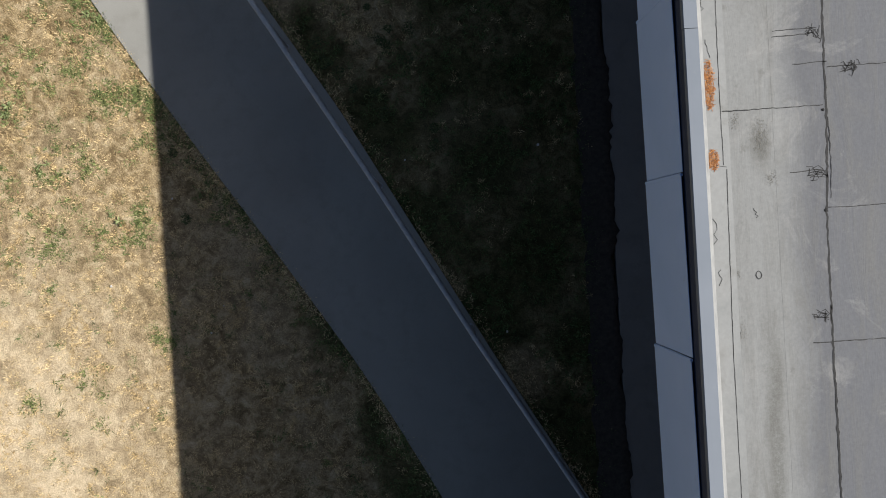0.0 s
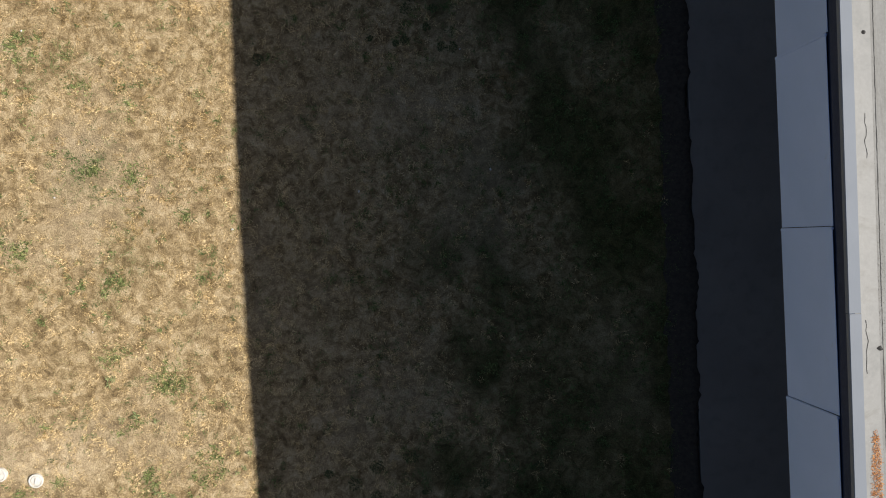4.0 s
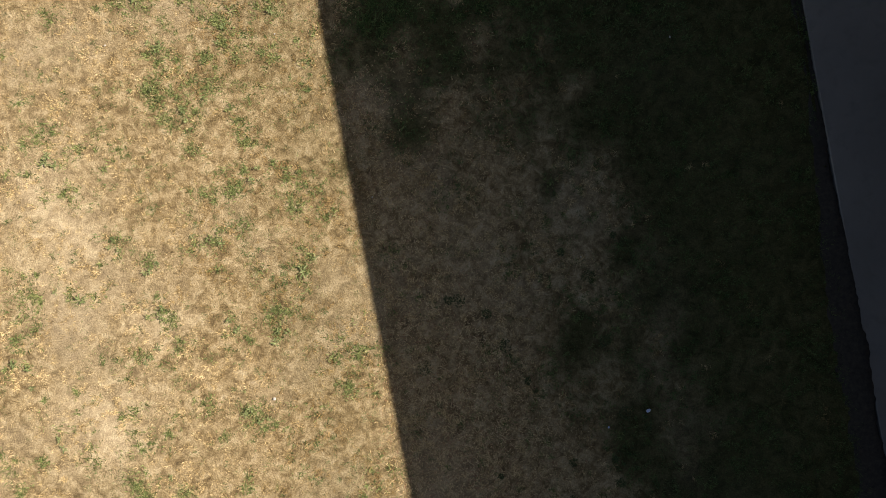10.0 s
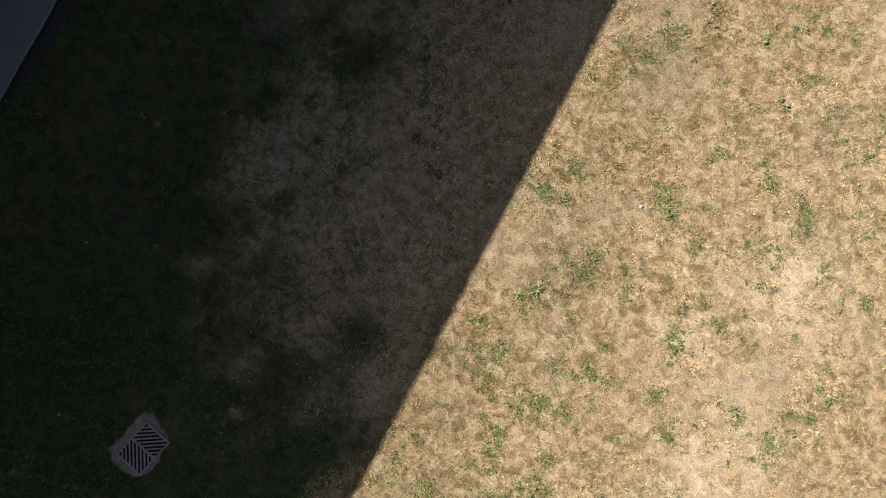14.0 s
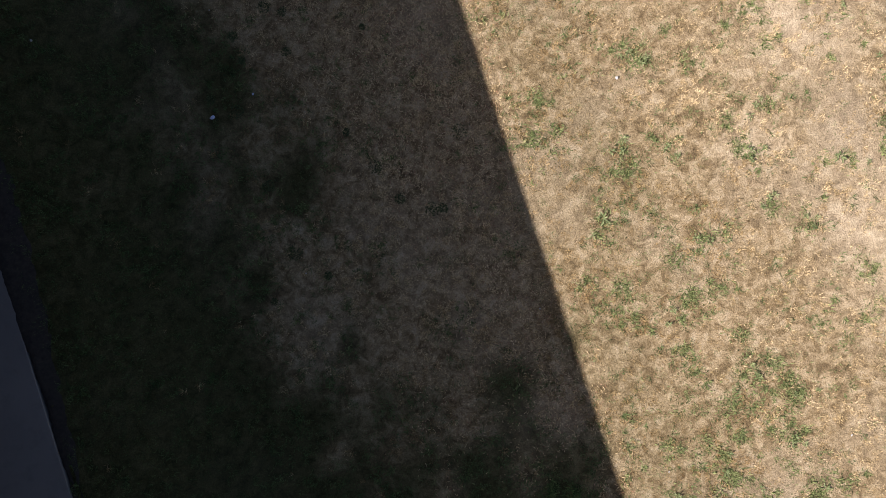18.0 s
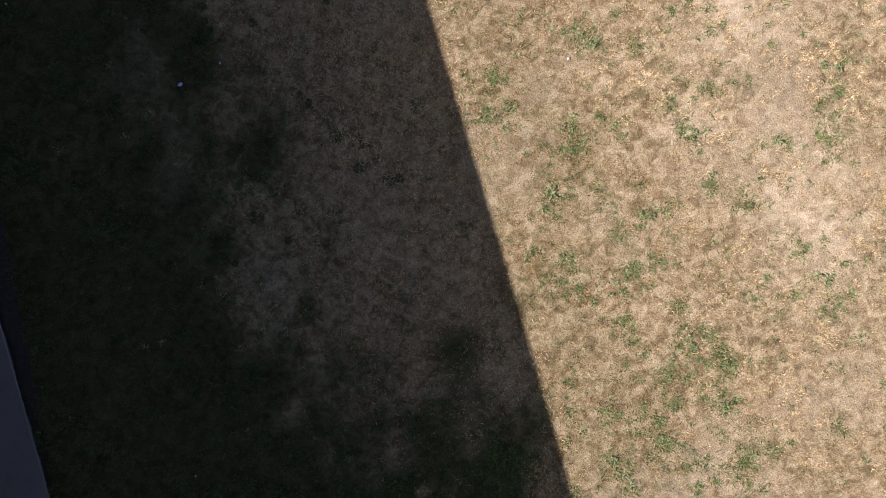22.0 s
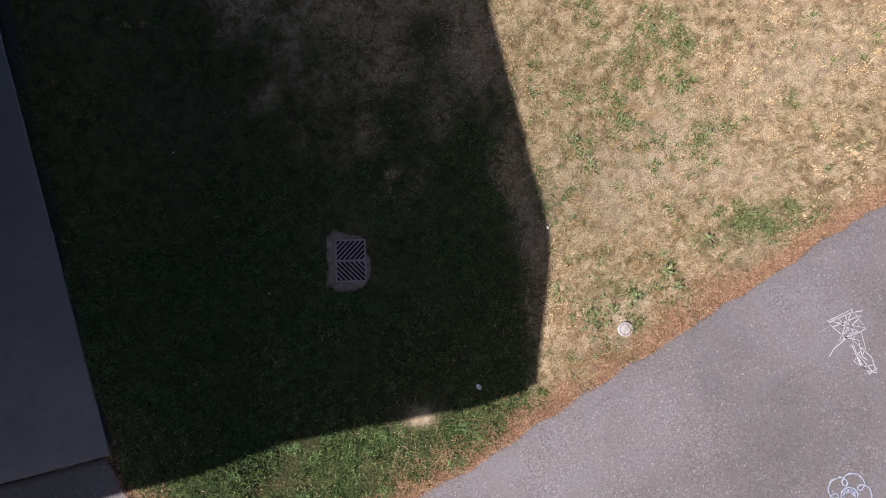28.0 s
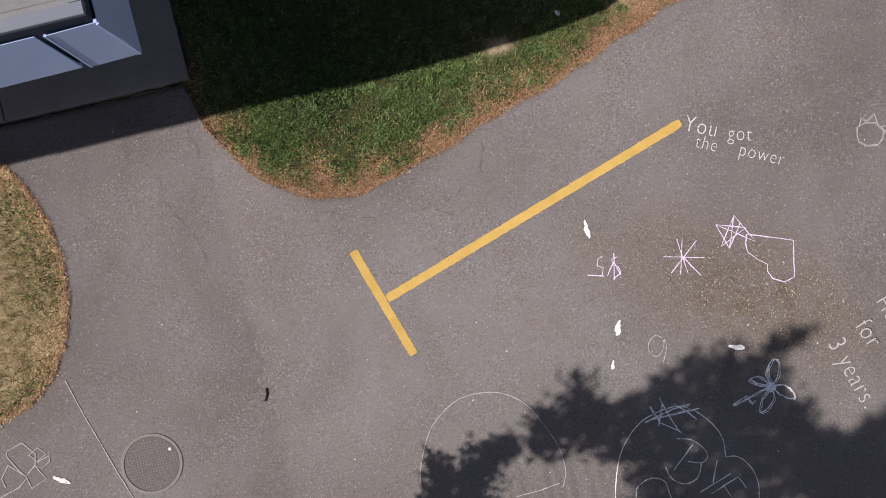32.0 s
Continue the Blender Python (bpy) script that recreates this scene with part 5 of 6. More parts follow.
# ---- white plastic cleanout caps ----
def cleanout(x, y, turn, plastic):
    th = tagged(empty("cleanout_cap", pose(x, y, float(terrain(x, y)) + 0.008, 3, -4, turn) @ Matrix.Scale(0.86, 4)), "round white plastic pipe cap set in the lawn", "pipe cap", group="white pipe caps in the lawn")
    bm = bmesh.new()
    lathe(bm, [(0.082, -0.05), (0.082, 0.02), (0.078, 0.024), (0.066, 0.024), (0.064, 0.006)], 32)
    part("collar", bm, plastic, th)
    bm = bmesh.new()
    lathe(bm, [(0.060, 0.0), (0.060, 0.012), (0.055, 0.017), (0.02, 0.018)], 32)
    lid = part("lid", bm, plastic, th)
    bm = bmesh.new()
    box(bm, -0.034, 0.034, -0.008, 0.008, 0.018, 0.030, 0.003)
    part("grip", bm, plastic, lid)
    bm = bmesh.new()
    lathe(bm, [(0.064, 0.003), (0.0605, 0.004)], 24)
    part("groove", bm, DARK, th)


cleanout(-5.19, 26.67, 30, OLD_CAP)
cleanout(-6.67, 8.99, 80, PLASTIC)
cleanout(-7.01, 9.07, 10, PLASTIC)


# ---- small litter ----
def crumple(x, y, size, seed, material, name, label, cat):
    r = random.Random(seed)
    bm = bmesh.new()
    bmesh.ops.create_icosphere(bm, subdivisions=2, radius=1.0)
    for v in bm.verts:
        v.co *= r.uniform(0.65, 1.15)
        v.co.z *= 0.45
        v.co.x *= 1.3
    bmesh.ops.scale(bm, vec=(size, size, size), verts=bm.verts)
    ob = part(name, bm, material)
    base = float(terrain(x, y)) if y < float(edge_y(x)) else float(path_z(np.array(x))) + 0.02
    ob.matrix_basis = pose(x, y, base + size * 0.35 + (0.02 if y < float(edge_y(x)) else 0), 0, 0, r.uniform(0, 180))
    tagged(ob, label, cat, group=cat + " pieces")


crumple(-2.145, 20.03, 0.021, 1, FOIL, "wrapper", "small blue and white wrapper on shaded grass", "litter")
crumple(-2.58, 19.93, 0.010, 2, FOIL, "wrapper", "tiny blue wrapper scrap on shaded grass", "litter")
crumple(-3.7, 26.9, 0.024, 3, PAPER, "paper_scrap", "crumpled white paper scrap on the lawn", "litter")
crumple(-4.8, 25.55, 0.012, 4, PAPER, "paper_scrap", "small white paper scrap on the lawn", "litter")
crumple(-5.87, 20.85, 0.013, 5, PEBBLE, "pebble", "pale pebble on the dry lawn", "stone")
r = random.Random(77)
for k in range(46):
    x, y = r.uniform(-8.2, -0.6), r.uniform(-2.5, 26)
    if bool(on_lawn(x, y)):
        crumple(x, y, r.uniform(0.006, 0.012), 100 + k, PEBBLE, "pebble", "small pale pebble on the lawn", "stone")
for k in range(40):
    u, v = r.uniform(-280, 480), r.uniform(-180, 190)
    p = court(u, v)
    if p.y > float(edge_y(p.x)) + 0.1 and not bool(inside2(p.x, p.y)):
        crumple(p.x, p.y, r.uniform(0.004, 0.008), 300 + k, PEBBLE, "pebble", "small pale stone on the asphalt", "stone")
bm = bmesh.new()
pts = [court(-124, 88, 0.008), court(-123, 94, 0.009), court(-125, 101, 0.008)]
for p, q in zip(pts, pts[1:]):
    tube(bm, p, q, 0.008, 7)
tagged(part("twig", bm, TWIG), "short dark twig lying on the asphalt", "twig")


# ---- grass ----
def blades(name, x, y, z, length, width, lean, material, seed, label, cat="grass"):
    """Many single blades as one mesh: each leans by its own angle from upright."""
    r = np.random.RandomState(seed)
    n = len(x)
    th = r.uniform(0, 2 * np.pi, n)
    ph = th + r.uniform(-0.6, 0.6, n)
    w = width * r.uniform(0.6, 1.3, n) / 2
    s, c = np.sin(lean), np.cos(lean)
    ax, ay = -np.sin(th) * w, np.cos(th) * w
    tip = np.stack([x + np.cos(ph) * length * s, y + np.sin(ph) * length * s, z + length * c], 1)
    V = np.empty((n, 3, 3))
    V[:, 0] = np.stack([x + ax, y + ay, z], 1)
    V[:, 1] = np.stack([x - ax, y - ay, z], 1)
    V[:, 2] = tip
    me = bpy.data.meshes.new(name)
    me.vertices.add(n * 3)
    me.vertices.foreach_set("co", V.ravel())
    me.loops.add(n * 3)
    me.loops.foreach_set("vertex_index", np.arange(n * 3, dtype=np.int32))
    me.polygons.add(n)
    me.polygons.foreach_set("loop_start", np.arange(0, n * 3, 3, dtype=np.int32))
    me.update(calc_edges=True)
    me.materials.append(material)
    return tagged(new(name, me), label, cat, kind="stuff")


rs = np.random.RandomState(11)


def tussocks(count, per, seed, want, spread):
    """Blades gathered in small tussocks; want says how many stay."""
    r = np.random.RandomState(seed)
    cx, cy = r.uniform(-9.2, 0.05, count), r.uniform(-3.6, 28.3, count)
    k = r.uniform(0, 1, count) < want(cx, cy)
    cx, cy = cx[k], cy[k]
    size = r.uniform(0.5, 1.3, len(cx))
    x = np.repeat(cx, per) + r.normal(0, spread, len(cx) * per) * np.repeat(size, per)
    y = np.repeat(cy, per) + r.normal(0, spread, len(cx) * per) * np.repeat(size, per)
    s = np.repeat(size, per)
    k = on_lawn(x, y) & (np.hypot((x - gx) / 0.27, (y - gy) / 0.31) > 0.78 + 0.35 * r.uniform(0, 1, len(x)) ** 2)
    return x[k], y[k], s[k]


x, y, s = tussocks(66000, 22, 31, lambda x, y: (1 - 0.6 * bareness(x, y)) * (1 - 1.15 * np.clip(green_share(x, y) - 0.2, 0, 0.85)) * (0.30 + 0.4 * (1 - smooth(6, 11, y)) + 1.0 * field(x, y, 11.0, 41)) * (1 - 0.92 * smooth(0.5, 0.85, green_share(x, y))), 0.018)
n = len(x)
lush = 0.05 + 0.22 * smooth(8, 14, y) * smooth(-7.3, -5.2, x) + 0.75 * np.clip(2.4 * field(x, y, 1.9, 61) - 0.85, 0, 1) * (0.25 + 0.75 * smooth(-7.4, -5.8, x) * smooth(10, 15, y)) + 0.35 * np.clip(2 * field(x, y, 6.0, 62) - 0.9, 0, 1) + 0.45 * smooth(23.2, 26, y) * smooth(-7.8, -6.0, x)
lush = lush + 0.75 * smooth(-6.5, -5.3, x + 0.9 * (field(x, y, 1.6, 63) - 0.5)) * (1 - smooth(-4.95, -4.55, x)) * smooth(13, 17, y)
lush = lush * (1 - 0.8 * worn_strip(x, y))
old = rs.uniform(0, 1, n) < lush * (0.15 + 0.85 * smooth(6, 11, y))
for k, material, name, label, seed in ((~old, STRAW, "dry_grass", "short dry straw-coloured lawn grass", 1), (old, THATCH, "thatch_grass", "brown withered thatch between the dry grass", 15)):
    m = int(k.sum())
    blades(name, x[k], y[k], terrain(x[k], y[k]) - 0.004, rs.uniform(0.020, 0.050, m) * s[k], 0.0060, rs.uniform(0.35, 1.35, m), material, seed, label)
x, y, s = tussocks(60000, 15, 32, lambda x, y: green_share(x, y) * np.where(edge_y(x) - y < 0.22, 0.35, 1), 0.022)
n = len(x)
blades("green_grass", x, y, terrain(x, y) - 0.004, rs.uniform(0.022, 0.055, n) * s, 0.0068, rs.uniform(0.3, 1.3, n), GREEN, 2, "short green grass growing through the dry lawn")

# weeds in tufts
TUFTS = [(-7.43, 22.16), (-5.34, 22.05), (-7.05, 21.5), (-6.4, 20.57), (-5.39, 22.3), (-6.9, 21.37), (-6.07, 20.75), (-7.54, 23.5), (-5.23, 24.7), (-6.04, 21.51),
         (-5.64, 23.88), (-6.19, 23.82), (-5.36, 26.36), (-6.46, 8.95), (-4.76, 6.17), (-5.75, 26.24), (-6.38, 25.19), (-5.81, 24.48), (-6.52, 25.02), (-6.58, 23.94),
         (-6.03, 24.06), (-6.48, 24.36), (-5.78, 21.64), (-6.16, 20.8), (-6.36, 18.71), (-5.16, 17.94), (-5.08, 17.36), (-5.44, 18.25), (-5.75, 16.75), (-7.5, 19.43),
         (-7.51, 18.99), (-6.57, 18.01), (-5.04, 16.94), (-6.05, 12.07), (-5.67, 12.0), (-6.13, 12.93), (-6.71, 12.57), (-5.82, 10.92), (-5.62, 8.92), (-5.92, 10.21)]
TUFTS += [(-5.16, 11.58), (-5.02, 10.94), (-6.73, 13.41), (-4.7, 2.16), (-5.52, 1.38), (-5.25, 0.1), (-4.55, 0.17), (-4.31, -0.72), (-4.67, 1.43), (-5.46, -1.27), (-1.2, 27.75), (-1.6, 27.6), (-2.2, 27.5), (-0.9, 27.6)]
r = np.random.RandomState(21)
TUFTS += [(a, b) for a, b in zip(r.uniform(-6.6, -4.6, 110), r.uniform(24, 26.9, 110))]
TUFTS += [(a, b) for a, b in zip(r.uniform(-8.6, -2.6, 620), r.uniform(-3, 27.4, 620))]
TUFTS += [(a, b) for a, b in zip(r.uniform(-4.4, -1.2, 150), r.uniform(0.5, 13, 150))]
TUFTS += [(a, b) for a, b in zip(r.uniform(-4.6, -1.9, 150), r.uniform(13, 22.5, 150))]
for cx_, cy_ in zip(r.uniform(-8.6, -4.9, 60), r.uniform(-3, 26.5, 60)):
    m = int(r.uniform(6, 22))
    sp = r.uniform(0.08, 0.32)
    TUFTS += list(zip(r.normal(cx_, sp, m), r.normal(cy_, sp, m)))
for q in range(330):
    w = r.uniform(0, 1)
    p = along(RAMP_L, np.array([w]))[0]
    TUFTS.append((p[0] - abs(r.normal(0.05, 0.13)), p[1] + r.normal(0, 0.05)))
CLUMPS = [(-7.78, 23.62), (-6.31, 23.92), (-6.58, 24.09), (-5.76, 23.52), (-6.29, 23.42), (-6.38, 23.66), (-5.9, 24.13), (-6.01, 24.38), (-6.51, 24.5), (-5.78, 24.66), (-5.29, 24.83), (-5.36, 25.05), (-7.36, 25.06), (-6.55, 25.16), (-6.32, 25.34), (-6.02, 25.07), (-5.7, 23.92), (-5.95, 22.96), (-6.34, 24.42), (-6.98, 24.13), (-6.2, 22.99), (-7.09, 22.65), (-6.89, 22.41), (-7.62, 22.23), (-6.81, 21.83), (-6.31, 22.57), (-5.86, 22.64), (-5.38, 22.69), (-5.14, 22.72), (-5.38, 22.1), (-5.73, 21.6), (-6.09, 21.62), (-8.17, 21.67), (-7.5, 23.2), (-6.08, 20.69), (-6.47, 20.87), (-6.13, 18.76), (-6.32, 18.49), (-6.25, 20.07), (-6.68, 19.02)]
CLUMPS += [(-4.96, 21.16), (-5.13, 20.8), (-6.88, 20.07), (-6.71, 21.26), (-5.43, 18.12), (-5.92, 18.03), (-5.14, 17.85), (-5.31, 19.21), (-6.72, 19.86), (-6.74, 21.57), (-5.92, 6.63), (-5.71, 6.7), (-5.57, 6.24), (-4.73, 6.22), (-4.97, 5.3), (-4.56, 4.85), (-4.73, 4.64), (-6.12, 4.38), (-5.78, 3.83), (-5.55, 3.08), (-5.3, 2.9), (-4.65, 2.14), (-4.91, 1.72), (-4.65, 1.48), (-4.32, 1.47), (-4.36, 1.05), (-4.84, 0.92), (-4.58, 0.18), (-5.25, 0.1), (-5.22, 0.72), (-4.8, 0.26), (-4.42, 0.38), (-4.26, -0.73), (-6.15, 12.93), (-6.04, 12.07), (-5.73, 12.0), (-5.88, 10.9), (-5.95, 10.18), (-5.72, 9.49), (-5.57, 8.97)]
CLUMPS += [(-6.7, 26.0), (-6.5, 26.0), (-6.6, 25.9), (-6.45, 25.92), (-6.78, 26.08), (-6.6, 26.0), (-7.15, 26.15), (-7.0, 25.95)]
CLUMPS += [(-6.74, 13.27), (-6.28, 13.27), (-6.59, 25.98), (-5.61, 26.42), (-4.97, 26.46), (-5.3, 26.6), (-7.45, 24.9), (-6.56, 24.93), (-6.35, 24.74), (-5.71, 24.26), (-6.74, 25.05)]
for cx_, cy_ in CLUMPS:
    m = int(r.uniform(4, 10)) if cy_ > 7 else int(r.uniform(8, 17))
    sp = r.uniform(0.03, 0.09) if cy_ > 7 else r.uniform(0.05, 0.12)
    TUFTS += list(zip(r.normal(cx_, sp, m), r.normal(cy_, sp * 1.3, m)))
bx, by, bl, ble = [], [], [], []
for k, (tx, ty) in enumerate(TUFTS):
    m = int(r.uniform(50, 120)) if k < 54 else int(r.uniform(8, 46))
    rad = r.uniform(0.05, 0.11) if k < 54 else r.uniform(0.025, 0.07)
    a, q = r.uniform(0, 2 * np.pi, m), np.abs(r.normal(0, rad, m))
    bx.append(tx + q * np.cos(a) * r.uniform(0.7, 1.5))
    by.append(ty + q * np.sin(a))
    bl.append(r.uniform(0.02, 0.055, m))
    ble.append(r.uniform(0.5, 1.35, m))
bx, by, bl, ble = (np.concatenate(v) for v in (bx, by, bl, ble))
k = on_lawn(bx, by)
blades("weeds", bx[k], by[k], terrain(bx[k], by[k]), bl[k], 0.0115, ble[k], WEED, 3, "tufts of green broad-leaved weeds in the dry lawn", "weeds")

# broad-leaved rosettes, each plant with its own leaves
def m_leaf():
    n = Nodes("rosette_leaves", 0.6, spec=0.35)
    c = n.ramp(n.piece(), (0.0, (0.095, 0.125, 0.042)), (0.5, (0.16, 0.20, 0.072)), (1.0, (0.27, 0.30, 0.13)))
    c = n.mix(n.ramp(n.noise(60, 3, 0.6), (0.45, 0.0), (0.7, 0.5)), c, (0.19, 0.20, 0.075))
    return n.done(c)


LEAFY = m_leaf()
LEAVES = []
for ln, wd, lift in ((1.0, 0.26, 0.30), (0.85, 0.34, 0.42), (1.1, 0.20, 0.22)):
    vs, fs = [], []
    for q, (t_, w_) in enumerate(((0.05, 0.25), (0.3, 0.7), (0.6, 1.0), (0.85, 0.7), (1.0, 0.08))):
        h_ = lift * math.sin(t_ * 2.4)
        vs += [(t_ * ln, -w_ * wd / 2, h_ + 0.05), (t_ * ln, 0, h_), (t_ * ln, w_ * wd / 2, h_ + 0.05)]
        if q:
            o = 3 * q
            fs += [(o - 3, o, o + 1, o - 2), (o - 2, o + 1, o + 2, o - 1)]
    me = bpy.data.meshes.new("leaf")
    me.from_pydata(vs, [], fs)
    me.materials.append(LEAFY)
    LEAVES.append(me)


def rosette(x, y, size, seed):
    r_ = random.Random(seed)
    plant = tagged(empty("weed_rosette", pose(x, y, float(terrain(x, y)) + 0.012, 0, 0, r_.uniform(0, 360))), "green broad-leaved weed rosette in the dry lawn", "weed", group="weed rosettes in the lawn")
    m_ = r_.randint(7, 11)
    for q in range(m_):
        sc = size * r_.uniform(0.65, 1.1)
        piece("leaf", LEAVES[q % 3], plant, pose(r_.gauss(0, 0.12) * size, r_.gauss(0, 0.12) * size, 0.002 * q, r_.uniform(-15, 15), r_.uniform(-12, 8), 360 * q / m_ + r_.uniform(-22, 22)) @ Matrix.Diagonal((sc, sc, sc, 1)))


PLANTS = [(-5.29, 24.73), (-6.04, 24.87), (-6.58, 25.01), (-6.35, 25.21), (-6.81, 25.58), (-7.45, 25.66), (-5.38, 25.01), (-5.73, 26.23), (-5.38, 26.4), (-5.76, 26.39), (-6.19, 26.04), (-4.68, 26.2), (-4.93, 26.44), (-5.06, 26.5), (-4.82, 26.58), (-5.15, 26.46),
          (-7.55, 22.15), (-5.38, 22.05), (-5.75, 23.06), (-7.68, 23.54), (-6.31, 23.87), (-6.58, 24.11), (-5.77, 24.64), (-6.47, 24.51), (-6.86, 22.31), (-6.05, 20.65), (-5.73, 21.51), (-8.13, 21.57), (-7.12, 22.57), (-6.25, 22.54)]
PLANTS2 = [(-6.14, 21.59), (-7.04, 21.43), (-6.32, 18.63), (-5.14, 17.94), (-6.59, 18.06), (-6.11, 18.87), (-5.56, 18.95), (-5.45, 18.26), (-7.46, 18.96), (-7.5, 19.4), (-6.75, 20.02), (-6.52, 19.33), (-6.82, 21.85), (-7.94, 20.84), (-6.12, 20.79),
           (-5.96, 9.89), (-5.7, 9.58), (-5.8, 8.57), (-5.15, 8.55), (-5.94, 8.07), (-5.07, 7.67), (-4.65, 8.99), (-5.47, 8.78), (-5.0, 7.22), (-5.52, 1.46), (-5.85, 0.81), (-4.59, 0.35), (-5.37, 3.05), (-4.69, 2.23), (-5.25, 0.82)]
for k, (px_, py_) in enumerate(PLANTS + PLANTS2):
    big = (7 <= k <= 10) or k in (16, 17, 19)
    rosette(px_, py_, 0.066 if big else random.Random(k).uniform(0.034, 0.052), 500 + k)
    for q in range(0 if k < 11 else 2):
        r_ = random.Random(900 + 5 * k + q)
        rosette(px_ + r_.gauss(0, 0.09), py_ + r_.gauss(0, 0.09), r_.uniform(0.03, 0.05), 700 + 5 * k + q)

# small dark weeds dotted through the shaded turf
wx, wy = np.concatenate([r.uniform(-4.15, -1.6, 230), r.uniform(-4.7, -2.0, 75)]), np.concatenate([r.uniform(0.3, 9, 230), r.uniform(13, 22, 75)])
per = 84
rad = np.repeat(r.uniform(0.022, 0.062, len(wx)), per)
ang, q = r.uniform(0, 2 * np.pi, len(rad)), np.sqrt(r.uniform(0, 1, len(rad)))
x, y = np.repeat(wx, per) + q * np.cos(ang) * rad * 1.25, np.repeat(wy, per) + q * np.sin(ang) * rad * 1.25
k = on_lawn(x, y)
x, y = x[k], y[k]
blades("dark_weeds", x, y, terrain(x, y) + 0.008, r.uniform(0.012, 0.026, len(x)), 0.014, r.uniform(0.7, 1.45, len(x)), DARKWEED, 23, "small dark rosettes of weeds in the shaded lawn", "weeds")

# dead orange fringe along the asphalt
N = 100000
x = rs.uniform(-9, 0.1, N)
d = np.abs(rs.normal(0, 0.17, N)) * np.clip(0.1 + 1.9 * field(x, x * 0.3, 3.0, 3), 0.2, 1.9) * (1 - 0.4 * smooth(-5.8, -6.6, x))
y = edge_y(x) - d + 0.024 + wobble(x, x * 0.7, 1.1, 0.02)
x = x - np.where(x > -0.9, d * 0.8 - 0.025, 0)
keep = (x < 0.06) & (y > 25.8) & (rs.uniform(0, 1, N) < np.exp(-d / 0.27) * np.clip(0.1 + 1.1 * field(x, x * 0.5, 7.0, 13), 0.2, 1))
x, y = x[keep], y[keep]
n = len(x)
k = rs.uniform(0, 1, n) < 0.72
for sel, material, seed, label in ((k, FRINGE, 4, "dead orange-brown grass along the asphalt edge"), (~k, THATCH, 44, "brown withered grass along the asphalt edge")):
    m = int(sel.sum())
    blades("dead_grass_fringe", x[sel], y[sel], terrain(x[sel], y[sel]) + 0.006, rs.uniform(0.018, 0.058, m), 0.006, rs.uniform(0.7, 1.4, m), material, seed, label)

# reddish dead blades, and pale straw added to brighten the shaded middle lawn
N = 150000
x, y = rs.uniform(-5.2, -2.8, N), rs.uniform(12.5, 26.6, N)
k = on_lawn(x, y) & (rs.uniform(0, 1, N) < smooth(-5.1, -4.5, x) * (1 - smooth(-3.7, -2.9, x + 0.8 * (field(x, y, 1.4, 19) - 0.5))) * smooth(12.5, 16, y) * np.clip(1.5 * field(x, y, 2.1, 66) - 0.2, 0, 0.8) * (1 - green_share(x, y)))
x, y = x[k], y[k]
n = len(x)
k = rs.uniform(0, 1, n) < 0.3
for sel, name, material, label in ((k, "dead_grass", FRINGE, "reddish dead grass in the worn middle of the lawn"), (~k, "dry_grass", STRAW, "pale flattened straw that brightens the shaded middle of the lawn")):
    m = int(sel.sum())
    blades(name, x[sel], y[sel], terrain(x[sel], y[sel]) + 0.008, rs.uniform(0.018, 0.045, m), 0.006, rs.uniform(0.9, 1.45, m), material, 67, label)

# taller tufts of grass on the sunny tip and round the drain
cx_, cy_ = rs.uniform(-4.4, -0.05, 1500), rs.uniform(24.2, 28.2, 1500)
k = rs.uniform(0, 1, 1500) < green_share(cx_, cy_) * np.where(cy_ > 26.6, 1.0, 0.35) * np.clip(2.2 * field(cx_, cy_, 3.4, 51) - 0.45, 0, 1)
cx_, cy_ = cx_[k], cy_[k]
x = np.repeat(cx_, 46) + rs.normal(0, 0.034, len(cx_) * 46)
y = np.repeat(cy_, 46) + rs.normal(0, 0.034, len(cx_) * 46)
k = on_lawn(x, y) & (edge_y(x) - y > 0.06) & (np.hypot((x - gx) / 0.3, (y - gy) / 0.34) > 1)
x, y = x[k], y[k]
n = len(x)
blades("tall_grass", x, y, terrain(x, y), rs.uniform(0.035, 0.095, n), 0.009, rs.uniform(0.4, 1.2, n), TALL, 14, "coarse tall tufts of green grass at the lawn tip")

# dense fine grass of the green end of the lawn
N = 170000
x, y = rs.uniform(-4.6, 0.0, N), rs.uniform(23.6, 28.2, N)
k = on_lawn(x, y) & (edge_y(x) - y > 0.11 + 0.42 * (field(x, y, 3.2, 71) - 0.33)) & (rs.uniform(0, 1, N) > bareness(x, y) * 1.1) & (np.hypot((x - gx) / 0.27, (y - gy) / 0.32) > 1) & (rs.uniform(0, 1, N) < green_share(x, y) ** 1.5 * smooth(23.7, 25.6, y + 1.2 * (field(x, y, 2.0, 74) - 0.5)) * np.clip(0.35 + field(x, y, 8.0, 72), 0, 1))
x, y = x[k], y[k]
n = len(x)
blades("dense_grass", x, y, terrain(x, y) - 0.002, rs.uniform(0.025, 0.07, n) * (0.5 + field(x, y, 6.0, 73)), 0.008, rs.uniform(0.3, 1.25, n), GREEN, 16, "dense green grass round the drain and lawn tip")

# straw blades and bright broad-leaved rosettes among the green
N = 5000
x, y = rs.uniform(-4.4, 0.0, N), rs.uniform(26.0, 28.2, N)
k = on_lawn(x, y) & (rs.uniform(0, 1, N) < np.clip(1.8 * field(x, y, 4.6, 81) - 0.5, 0, 1))
x, y = x[k], y[k]
n = len(x)
